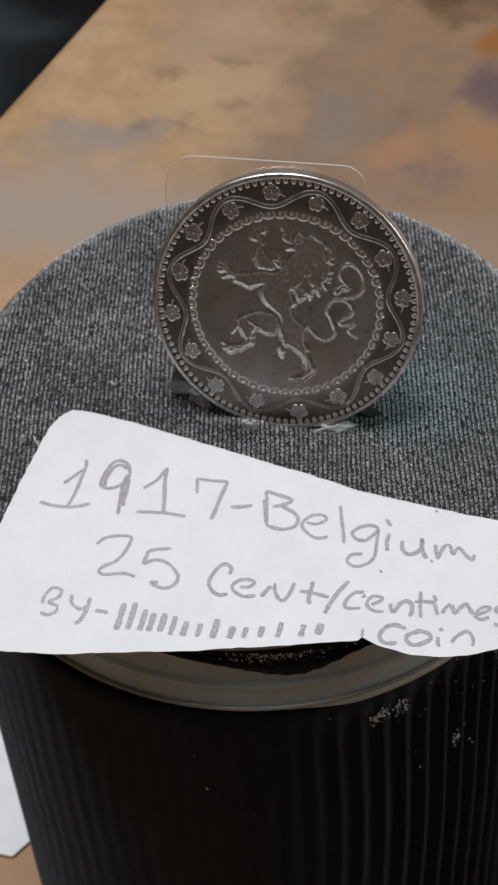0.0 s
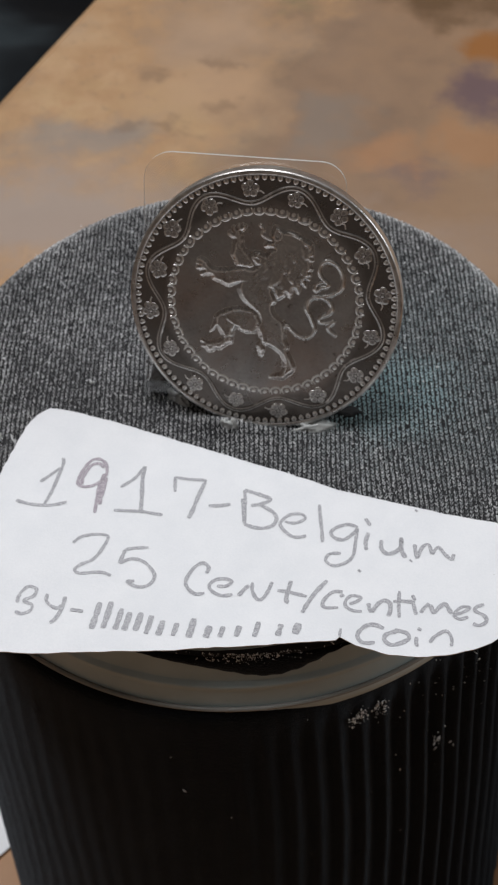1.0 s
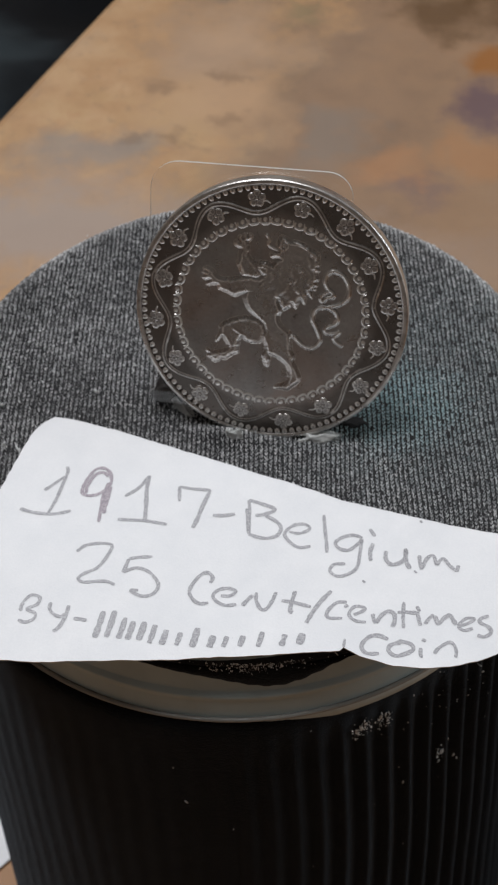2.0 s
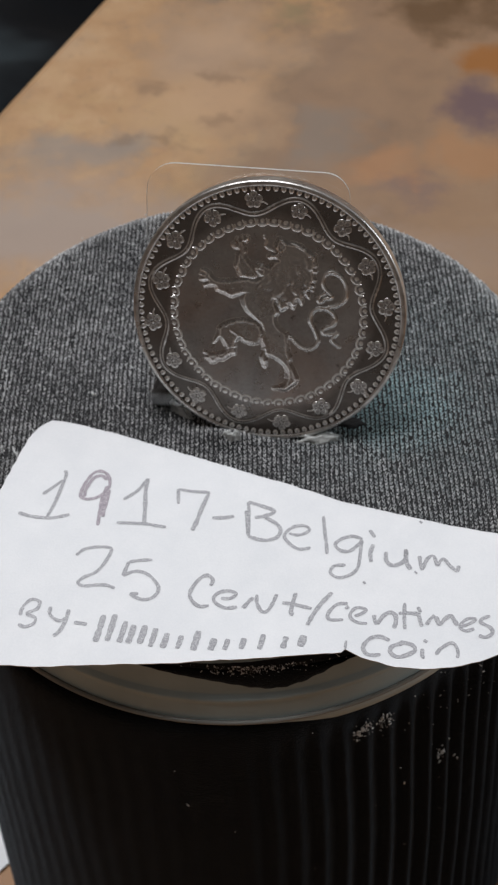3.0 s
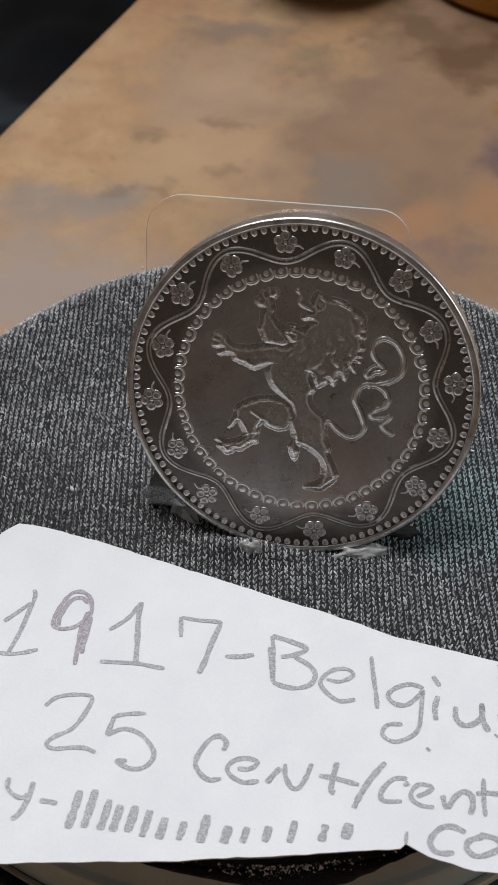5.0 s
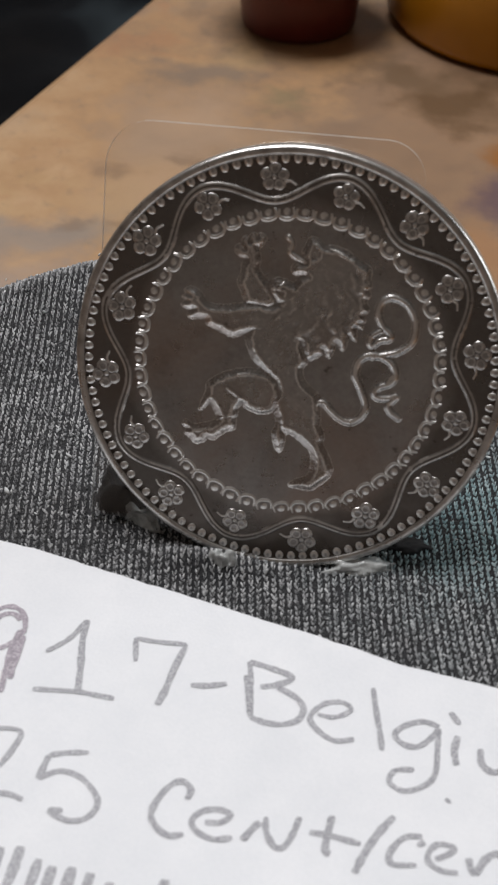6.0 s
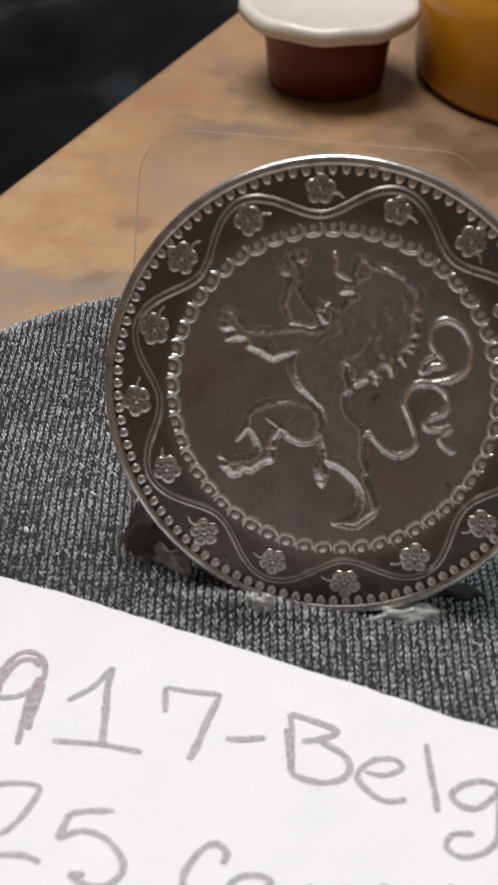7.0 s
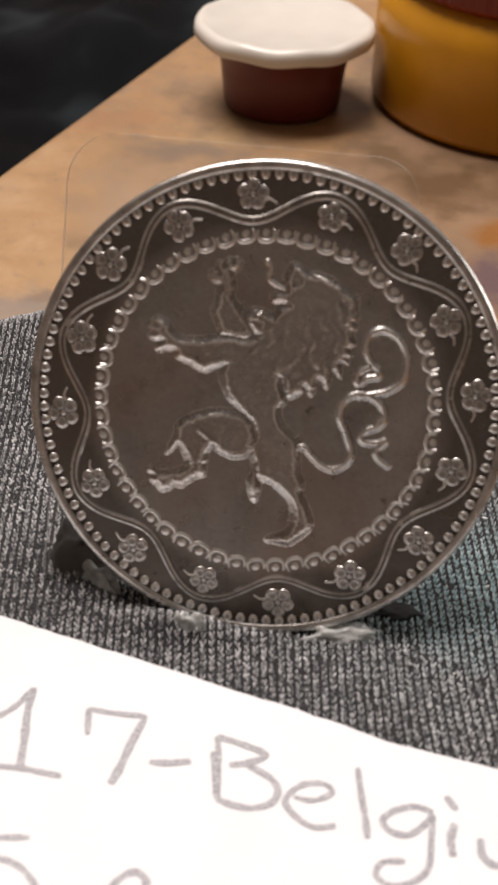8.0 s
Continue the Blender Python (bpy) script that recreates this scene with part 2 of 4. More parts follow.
def pencil_material(name, warm):
    n = Nodes(name, 0.5)
    grain = n.noise(7000, 3, 0.7)
    n.color(n.ramp(grain, (0.32, (0.20, 0.20 - 0.05 * warm, 0.215 - 0.02 * warm)), (0.50, (0.30, 0.30 - 0.07 * warm, 0.318 - 0.04 * warm)), (0.70, (0.56, 0.56 - 0.08 * warm, 0.58 - 0.05 * warm))))
    return n.mat


def cloth_material():
    n = Nodes("dark_cloth", 0.9, Sheen_Weight=0.03)
    n.set(n.bsdf, "Specular IOR Level", 0.1)
    base = n.ramp(n.noise(11, 3, 0.45), (0.40, (0.0012, 0.0012, 0.0016)), (0.55, (0.004, 0.0048, 0.006)), (0.70, (0.032, 0.042, 0.047)))
    n.color(base)
    n.bump(n.noise(700, 3), 0.5, 0.0006)
    return n.mat


MAT = {
    "knit": knit_material("knit_backing", False),
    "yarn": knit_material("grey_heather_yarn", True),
    "sock": sock_material(),
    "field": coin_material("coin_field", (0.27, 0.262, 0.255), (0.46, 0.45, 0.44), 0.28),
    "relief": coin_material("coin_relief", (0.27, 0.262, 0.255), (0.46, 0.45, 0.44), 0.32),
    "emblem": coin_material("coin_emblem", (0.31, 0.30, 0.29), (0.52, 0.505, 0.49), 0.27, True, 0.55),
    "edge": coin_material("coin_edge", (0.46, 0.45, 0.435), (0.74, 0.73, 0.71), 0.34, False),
    "table": table_material(),
    "paper": paper_material(),
    "pencil": pencil_material("pencil_graphite", 0.0),
    "red_pencil": pencil_material("reddish_pencil", 0.5),
    "cloth": cloth_material(),
    "clear": plain("clear_acrylic", (0.99, 0.995, 0.99), 0.01, 0.01, 300, 0.0, 0.0, Transmission_Weight=1.0, IOR=1.47),
    "clear_edge": plain("sawn_acrylic_edge", (0.66, 0.67, 0.65), 0.4, 0.1, 900, 0.1, 0.0, Transmission_Weight=0.35, IOR=1.2),
    "frost": plain("cloudy_plastic", (0.365, 0.43, 0.43), 0.50, 0.12, 240, 0.04, 0.0, Transmission_Weight=0.06, IOR=1.45),
    "rim": plain("clear_plastic_rim", (0.34, 0.335, 0.31), 0.15, 0.10, 240, 0.0, 0.0, Transmission_Weight=0.35, IOR=1.45),
    "chip": plain("chipped_cloudy_plastic", (0.78, 0.80, 0.78), 0.18, 0.25, 1400, 0.8, 0.0, Transmission_Weight=0.50, IOR=1.45),
    "bench": plain("orange_brown_wood", (0.30, 0.15, 0.06), 0.45, 0.3, 70, 0.1),
    # black of the lumps that stand in for shade
    "stand_shade": plain("black_stand_shade", (0.010, 0.010, 0.011), 0.75, 0.3, 1500, 0.2),
    "lint": plain("pale_lint", (0.62, 0.63, 0.63), 0.95, 0.25, 2000),
    "lid": plain("white_foil_lid", (0.66, 0.63, 0.57), 0.28, 0.06, 160, 0.1),
    "cup": plain("dark_red_brown_plastic", (0.105, 0.013, 0.010), 0.4, 0.2, 200, 0.0),
    "amber": plain("amber_plastic", (0.55, 0.24, 0.016), 0.25, 0.25, 60, 0.0, 0.0, Transmission_Weight=0.12, IOR=1.45),
    "red": plain("dark_red_plastic", (0.20, 0.020, 0.012), 0.35, 0.15, 200, 0.0),
    "wall": plain("matt_wall_paint", (0.37, 0.305, 0.258), 0.9, 0.06, 30, 0.1),
    "ceiling": plain("white_ceiling_paint", (0.7, 0.7, 0.68), 0.9, 0.04, 30, 0.1),
    "floor": plain("dark_floor_boards", (0.10, 0.06, 0.035), 0.5, 0.3, 12, 0.1),
    "wood": plain("brown_wood_edge", (0.16, 0.09, 0.05), 0.5, 0.25, 60, 0.2),
}


# ---- mesh helpers (all in millimetres) ----
def mesh_from(name, verts, faces, material, smooth=True):
    me = bpy.data.meshes.new(name)
    me.from_pydata([(v[0] * MM, v[1] * MM, v[2] * MM) for v in verts], [], faces)
    me.materials.append(material)
    if smooth:
        me.polygons.foreach_set("use_smooth", [True] * len(me.polygons))
    me.update()
    return me


def link(name, me, parent=None, at=None, label=""):
    ob = new(name, me)
    if at is not None:
        ob.matrix_basis = at
    if parent is not None:
        ob.parent = parent
    if label:
        ob["label"] = label
    return ob


def part(name, bm, material, parent, label="", at=None, smooth=True):
    """One mesh object under a thing or a part, from a bmesh in millimetres."""
    me = bpy.data.meshes.new(name)
    bmesh.ops.scale(bm, vec=(MM, MM, MM), verts=bm.verts)
    bmesh.ops.recalc_face_normals(bm, faces=bm.faces)
    bm.to_mesh(me)
    bm.free()
    me.materials.append(material)
    if smooth:
        me.polygons.foreach_set("use_smooth", [True] * len(me.polygons))
    return link(name, me, parent, at, label)


def mm(x, y, z):
    return Matrix.Translation((x * MM, y * MM, z * MM))


def empty(name, at):
    ob = new(name)
    ob.empty_display_size = 0.005
    ob.matrix_basis = at
    return ob


def lathe(profile, steps=128, close=False, wave=None):
    """Verts and faces of a turned profile of (radius, z). wave(angle, radius, z) may return another (radius, z)."""
    verts, faces, n = [], [], len(profile)
    for i in range(steps):
        a = 2 * math.pi * i / steps
        for r, z in profile:
            r2, z2 = wave(a, r, z) if wave else (r, z)
            verts.append((r2 * math.cos(a), r2 * math.sin(a), z2))
    last = n if close else n - 1
    for i in range(steps):
        j = (i + 1) % steps
        for k in range(last):
            l = (k + 1) % n
            faces.append((i * n + k, j * n + k, j * n + l, i * n + l))
    return verts, faces


def bevel_box(sx, sy, sz, r, segments=2):
    bm = bmesh.new()
    bmesh.ops.create_cube(bm, size=1.0)
    bmesh.ops.scale(bm, vec=(sx, sy, sz), verts=bm.verts)
    bmesh.ops.bevel(bm, geom=list(bm.edges), offset=r, segments=segments, affect="EDGES", profile=0.5)
    return bm


def prism(outline, thick, r=0.0):
    """A plate with that outline in x, y, from z = 0 up to thick."""
    bm = bmesh.new()
    low = [bm.verts.new((x, y, 0)) for x, y in outline]
    face = bm.faces.new(low)
    got = bmesh.ops.extrude_face_region(bm, geom=[face])
    bmesh.ops.translate(bm, vec=(0, 0, thick), verts=[v for v in got["geom"] if isinstance(v, bmesh.types.BMVert)])
    if r:
        edges = [e for e in bm.edges if abs(e.verts[0].co.z - e.verts[1].co.z) < 1e-6]
        bmesh.ops.bevel(bm, geom=edges, offset=r, segments=2, affect="EDGES", profile=0.5)
    return bm


def round_rect(x0, y0, x1, y1, radii, steps=8):
    """Outline of a rectangle with one radius for each corner, from the lower left round to the upper left."""
    out = []
    for (cx, cy, sx, sy, a0), r in zip(((x0, y0, 1, 1, 180), (x1, y0, -1, 1, 270), (x1, y1, -1, -1, 0), (x0, y1, 1, -1, 90)), radii):
        for k in range(steps + 1):
            a = radians(a0 + 90 * k / steps)
            out.append((cx + sx * r + r * math.cos(a), cy + sy * r + r * math.sin(a)))
    return out


def sweep(points, width, heights, closed=False):
    """A raised line along points (x, y): across its width it takes the given heights, ends sunk below zero."""
    n, verts, faces, k = len(points), [], [], len(heights)
    for i, (x, y) in enumerate(points):
        x0, y0 = points[(i - 1) % n] if closed or i else points[0]
        x1, y1 = points[(i + 1) % n] if closed or i < n - 1 else points[-1]
        dx, dy = x1 - x0, y1 - y0
        d = math.hypot(dx, dy) or 1.0
        w = width(i / (n - 1)) if callable(width) else width
        for j, h in enumerate(heights):
            s = (j / (k - 1) - 0.5) * w
            verts.append((x - dy / d * s, y + dx / d * s, h))
    for i in range(n if closed else n - 1):
        a, b = i * k, ((i + 1) % n) * k
        for j in range(k - 1):
            faces.append((a + j, b + j, b + j + 1, a + j + 1))
    return verts, faces


def smooth_line(points, per=8):
    """A Catmull-Rom line through points."""
    p = [points[0], *points, points[-1]]
    out = []
    for i in range(1, len(p) - 2):
        for k in range(per):
            t = k / per
            out.append(tuple(0.5 * (2 * b + (c - a) * t + (2 * a - 5 * b + 4 * c - d) * t * t + (3 * b - a - 3 * c + d) * t ** 3)
                             for a, b, c, d in zip(p[i - 1], p[i], p[i + 1], p[i + 2])))
    return out + [tuple(points[-1])]


# ---- the room that closes the place ----
def room():
    x0, x1, y0, y1, top = -1.9, 1.9, -1.9, 1.9, 2.4

    def slab(name, sx, sy, sz, x, y, z, material, label, category):
        bm = bevel_box(sx * 1000, sy * 1000, sz * 1000, 2.0, 1)
        ob = part(name, bm, material, None, at=Matrix.Translation((x, y, z)), smooth=False)
        return tagged(ob, label, category, kind="structure")

    slab("floor", 4.0, 4.0, 0.1, 0, 0, -0.05, MAT["floor"], "dark brown board floor under the table", "floor")
    slab("ceiling", 4.0, 4.0, 0.1, 0, 0, top + 0.05, MAT["ceiling"], "plain white painted ceiling over the table", "ceiling")
    slab("wall_north", 3.8, 0.1, 2.4, 0, y1 + 0.05, 1.2, MAT["wall"], "plain matt painted wall behind the table", "wall")
    slab("wall_south", 3.8, 0.1, 2.4, 0, y0 - 0.05, 1.2, MAT["wall"], "plain matt painted wall before the table", "wall")
    slab("wall_east", 0.1, 4.0, 2.4, x1 + 0.05, 0, 1.2, MAT["wall"], "plain matt painted wall beside the table", "wall")
    slab("wall_west", 0.1, 4.0, 2.4, x0 - 0.05, 0, 1.2, MAT["wall"], "plain matt painted wall beside the table", "wall")


room()


# ---- the table, and the bench that stands before it ----
def table():
    left = lambda y: -85.3 + 0.278 * y
    outline = [(left(38), 38), (640, 38), (640, 900), (left(900), 900)]
    top = part("table", prism(outline, 26, 2.0), MAT["table"], None, at=Matrix.Translation((0, 0, TABLE - 0.026)), smooth=False)
    tagged(top, "table with a mottled tan, orange and grey stone-look top", "table")
    for x, y in ((0, 90), (590, 90), (590, 850), (190, 850)):
        part("leg", bevel_box(50, 50, 755, 4, 2), MAT["wood"], top, "brown wooden leg", at=mm(x, y, -377.5))


def bench():
    seat = part("bench", bevel_box(700, 330, 24, 4, 3), MAT["bench"], None, at=Matrix.Translation((0.05, -0.135, BENCH - 0.012)))
    tagged(seat, "low wooden bench with an orange-brown seat under the jar", "bench")
    for x in (-310, 310):
        for y in (-130, 130):
            part("leg", bevel_box(45, 45, 700, 4, 2), MAT["wood"], seat, "brown wooden leg", at=mm(x, y, -362))


def dark_cloth():
    """Rumpled dark clothes heaped beyond the table's edge, lower than its top."""
    verts, nx, ny = [], 70, 100
    for j in range(ny + 1):
        for i in range(nx + 1):
            x, y = -560 + 560 * i / nx, -100 + 900 * j / ny
            z = 30 * noise.noise((x * 0.006, y * 0.006, 1.7)) + 14 * noise.noise((x * 0.02, y * 0.014, 4.0)) + 5 * noise.noise((x * 0.06, y * 0.05, 7.0))
            edge = min(1.0, min(i, nx - i, j, ny - j) / 6)
            verts.append((x, y, z * edge - 60 * (1 - edge) ** 2))
    w = nx + 1
    faces = [(j * w + i, j * w + i + 1, (j + 1) * w + i + 1, (j + 1) * w + i) for j in range(ny) for i in range(nx)]
    ob = link("dark_cloth", mesh_from("dark_cloth", verts, faces, MAT["cloth"]), at=Matrix.Translation((-0.02, 0.0, TABLE - 0.16)))
    thick = ob.modifiers.new("thickness", "SOLIDIFY")
    thick.thickness, thick.offset = 0.004, -1.0
    tagged(ob, "rumpled black and blue-grey cloth heaped on a low chest", "cloth")
    chest = part("chest", bevel_box(500, 820, 480, 6, 2), MAT["wood"], None, at=Matrix.Translation((-0.30, 0.35, 0.24)))
    tagged(chest, "low brown wooden chest under the dark cloth", "chest")


table()
bench()
dark_cloth()


# ---- the covered jar on which all of it stands ----
def rib_wave(a, r, z):
    """Vertical ribs, almost flat round one side."""
    deep = min(1.0, max(0.0, (-10.0 - z) / 5.0))
    raised = 0.04 + 0.46 * min(1.0, max(0.0, (math.cos(a) - 0.12) / 0.6))
    return r + raised * deep * math.sin(86 * a + 0.5 * math.sin(z * 0.14 + 3 * a)) + 0.25 * math.sin(3 * a + z * 0.03), z


def pulled(x, y, z):
    """The knit is pulled up and in a little along its back edge, and heaped up before the foot of the coin."""
    r = np.hypot(x, y) + 1e-9
    back = np.clip((y / r + 0.25) / 0.6, 0, 1) * np.clip((r - 17) / 12, 0, 1) ** 1.5
    left = np.clip(-x / r, 0, 1) * back
    inward = 1 - 0.022 * back - 0.025 * left
    heap = 0.9 * np.exp(-((x + 1.2) / 3.0) ** 2 - ((y + 5.7) / 1.0) ** 2)
    return x * inward, y * inward, z + 0.85 * back + 1.5 * left + heap


def jar():
    base = empty("covered_jar", Matrix.Translation((-4.2 * MM, -0.9 * MM, BENCH)))
    tagged(base, "jar in a black ribbed sock with a grey knit top", "jar")
    # black ribbed sleeve, wider towards its foot
    prof = [(31.6, -7.6), (32.2, -7.8), (32.6, -8.3), (32.8, -9.2), (32.9, -11), (32.95, -14)]
    prof += [(32.95 + 2.4 * k / 22, -14 - 76 * k / 22) for k in range(1, 23)]
    verts, faces = lathe(prof, 1560, wave=rib_wave)
    link("sleeve", mesh_from("sleeve", verts, faces, MAT["sock"]), base, mm(-0.5, 0, 90), "black ribbed sock sleeve with lint")
    # cloudy plastic wall between the sleeve and the knit top
    prof = [(30.0, -11), (31.75, -9.2), (31.75, -8.2), (31.5, -7.7), (31.45, -7.5), (31.0, -6.0), (30.97, -5.85), (31.05, -5.5), (30.95, -5.15), (30.55, -4.98), (30.48, -4.8), (29.95, -2.7), (29.9, -2.5), (29.7, -0.8), (28.6, -0.7)]
    verts, faces = lathe(prof, 220)
    wall = link("cup_wall", mesh_from("cup_wall", verts, faces, MAT["frost"]), base, mm(0.7, -0.7, 90), "cloudy grey plastic wall")
    prof = [(31.72 + 0.24 * math.cos(a), -7.75 + 0.22 * math.sin(a)) for a in (2 * math.pi * k / 10 for k in range(10))]
    verts, faces = lathe(prof, 220, close=True)
    link("rim", mesh_from("rim", verts, faces, MAT["rim"]), wall, label="pale clear plastic rim")

    # grey knit top: flat, rounded at the edge, drawn down all round but for the front, where its hem hangs short
    verts, faces, steps = [], [], 420
    rings = [(31.6 * k / 46, 0.0) for k in range(1, 43)] + [(29.0 + 2.8 * math.sin(radians(a)), -2.8 + 2.8 * math.cos(radians(a))) for a in range(8, 91, 8)]
    flat = len(rings)
    skirt = 7
    verts.append((0, 0, 0))
    for i in range(steps):
        a = 2 * math.pi * i / steps
        front = math.degrees(math.atan2(math.sin(a + math.pi / 2), math.cos(a + math.pi / 2)))
        short = 1 - min(1.0, max(0.0, (abs(front) - 62) / 16))
        sag = 2.3 * math.exp(-((front - 15) / 9) ** 2) + 2.2 * math.exp(-((front - 3) / 22) ** 2) + 0.12 * math.sin(front * 2.1) + 0.08 * math.sin(front * 5.3)
        long = 6.5 * (1 - short) + short * (sag - 0.9)
        for r, z in rings:
            h = 0.16 * noise.noise((r * math.cos(a) * 0.09, r * math.sin(a) * 0.09, 0.4)) + 0.03 * noise.noise((r * math.cos(a) * 0.9, r * math.sin(a) * 0.9, 2.0))
            zz = z if z > -1.4 or not short else -1.4 - (-1.4 - z) * (1 - short)
            verts.append(tuple(float(q) for q in pulled(r * math.cos(a), r * math.sin(a), zz + h)))
        zlow = verts[-1][2]
        for k in range(1, skirt + 1):
            s = k / skirt
            r = 31.8 + (1.6 * s if not short else 0.25 * math.sin(s * 3) * short + 1.6 * s * (1 - short))
            verts.append((r * math.cos(a), r * math.sin(a), zlow - s * max(0.25, long)))
        inner = 31.0
        verts.append((inner * math.cos(a), inner * math.sin(a), verts[-1][2] + 0.1))
    n = flat + skirt + 1
    for i in range(steps):
        j = (i + 1) % steps
        faces.append((0, 1 + i * n, 1 + j * n))
        faces.extend((1 + i * n + k, 1 + i * n + k + 1, 1 + j * n + k + 1, 1 + j * n + k) for k in range(n - 1))
    hem = [q for k, q in enumerate(faces) if k % n >= flat - 1]
    top = [q for k, q in enumerate(faces) if k % n < flat - 1]
    link("hem", mesh_from("hem", verts, hem, MAT["sock"]), base, mm(1.4, 0.9, 90), "fuzzy black hem of the knit")
    link("knit_top", mesh_from("knit_top", verts, top, MAT["knit"]), base, mm(1.4, 0.9, 90), "grey heather knit stretched flat over the top")

    # the stitches: columns of small leaning loops, two to a stitch, lying in a V
    rng = np.random.default_rng(21)
    pitch, rise = 0.47, 0.46
    cols, rows = np.arange(-69, 70), np.arange(-48, 74)
    cc, rr, ss = (q.ravel() for q in np.meshgrid(cols, rows, (-1.0, 1.0), indexing="ij"))
    count = len(cc)
    across = cc * pitch + ss * 0.068 + rng.normal(0, 0.011, count)
    along = rr * rise + rng.normal(0, 0.035, count) + 0.09 * np.sin(cc * 2.3) + 0.04 * ss
    lean = radians(9)
    px, py = across * math.cos(lean) - along * math.sin(lean), across * math.sin(lean) + along * math.cos(lean)
    drift = np.array([(noise.noise((x * 0.11, y * 0.11, 5.0)), noise.noise((x * 0.11, y * 0.11, 9.0))) for x, y in zip(px, py)])
    px, py = px + 0.25 * drift[:, 0], py + 0.25 * drift[:, 1]
    far = np.hypot(px, py)
    pick = (far < 31.6) & (py > -22) & (rng.random(count) > 0.05)
    px, py, ss, count = px[pick], py[pick], ss[pick], int(pick.sum())
    swell = np.array([0.16 * noise.noise((x * 0.09, y * 0.09, 0.4)) + 0.03 * noise.noise((x * 0.9, y * 0.9, 2.0)) for x, y in zip(px, py)])
    aim = lean + ss * radians(-21) + rng.normal(0, 0.15, count)
    long, wide, tall = rng.normal(0.190, 0.030, count), rng.normal(0.060, 0.011, count), rng.normal(0.23, 0.045, count)
    verts = []
    for station, girth in ((-1.0, 0.35), (-0.55, 0.95), (0.2, 1.0), (1.0, 0.4)):
        for side, lift in ((-1.0, -0.35), (-0.55, 0.75), (0.55, 0.75), (1.0, -0.35)):
            u, v = station * long, side * girth * wide
            x, y = px - np.sin(aim) * u + np.cos(aim) * v, py + np.cos(aim) * u + np.sin(aim) * v
            z = swell + tall * lift * girth + 0.05 * station * (lift > 0)
            # follow the rounded edge of the top
            rad = np.hypot(x, y)
            bend = np.clip((rad - 28.9) / 2.8, 0, 1.35)
            out = np.where(bend > 0, 29.0 + (2.8 + z) * np.sin(bend), rad)
            z = np.where(bend > 0, -2.8 + (2.8 + z) * np.cos(bend), z)
            verts.append(np.stack(pulled(x * out / rad, y * out / rad, z), 1))
    verts = np.stack(verts, 1).reshape(-1, 3)
    quads = np.array([(4 * i + k, 4 * i + k + 1, 4 * i + k + 5, 4 * i + k + 4) for i in range(3) for k in range(3)])
    faces = (quads[None] + 16 * np.arange(count)[:, None, None]).reshape(-1, 4)
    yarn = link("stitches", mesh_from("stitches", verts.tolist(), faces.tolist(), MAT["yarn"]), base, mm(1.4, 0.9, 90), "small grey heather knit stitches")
    tagged(yarn, kind="stuff")

    # lint caught in the fabric
    rng = random.Random(5)

    def flecks(name, spots, label, threads=0.0):
        bm = bmesh.new()
        for x, y, z, r in spots:
            got = bmesh.ops.create_icosphere(bm, subdivisions=1, radius=r)["verts"]
            turn = Euler((rng.random() * 3, rng.random() * 3, rng.random() * 3)).to_matrix().to_4x4()
            squash = Matrix.Diagonal((1.0 + 1.2 * rng.random() + (4.0 if rng.random() < threads else 0.0), 0.5 + 0.4 * rng.random(), 0.45, 1))
            for v in got:
                v.co = turn @ squash @ (v.co * (0.75 + 0.5 * rng.random())) + Vector((x, y, z))
        tagged(part(name, bm, MAT["lint"], base, label), kind="stuff")

    spots = []
    while len(spots) < 620:
        x, y = rng.uniform(-30, 30), rng.uniform(-20, 30)
        if math.hypot(x, y) < 30.5:
            x, y, z = pulled(x, y, 0.24)
            spots.append((x + 1.4, y + 0.9, 90 + z, 0.05 + 0.12 * rng.random() ** 3))
    flecks("lint", spots, "pale lint specks on the knit", 0.04)
    spots = []
    for k in range(240):
        ang, rad = -1.5707 + rng.gauss(0.19, 0.085), 31.95
        spots.append((1.4 + rad * math.cos(ang), 0.9 + rad * math.sin(ang), 90 - 0.75 - abs(rng.gauss(0.0, 0.9)) + 0.3, 0.03 + 0.08 * rng.random() ** 2))
    flecks("hem_lint", spots, "pale lint along the hem")
    spots = []
    for cang, cz, sa, sz, count in ((-1.035, -13.2, 0.009, 0.6, 40), (-1.008, -12.3, 0.008, 0.7, 34), (-0.965, -12.8, 0.006, 0.9, 34), (-0.940, -13.1, 0.006, 0.8, 30), (-0.733, -25.2, 0.012, 0.6, 40), (-0.69, -15.5, 0.09, 2.5, 16), (-0.72, -27.0, 0.12, 8.0, 18), (-0.9, -20, 0.35, 9.0, 26)):
        for k in range(count):
            ang, zz = rng.gauss(cang, sa), rng.gauss(cz, sz)
            if zz < -6.2:
                rad = 33.2 + max(0.0, (-14 - zz) / 76 * 2.4) if zz < -9 else 32.75
                spots.append((rad * math.cos(ang) - 0.5, rad * math.sin(ang), 90 + min(zz, -8.6), 0.05 + 0.10 * rng.random() ** 2))
    flecks("sleeve_lint", spots, "pale lint rubbed into the ribs")


jar()

# ---- the coin ----
# The coin leans back on its stand: x to its own right, y up its face, z out of its face.
LEAN = Matrix(((0.98894, -0.14834, 0.0, 0.0), (0.05697, 0.37982, -0.92330, 0.0), (0.13696, 0.91309, 0.38408, TOP + 0.01205), (0, 0, 0, 1))) @ Matrix.Translation((-0.00010, -0.00020, 0.0)) @ Matrix.Scale(1.01, 4)


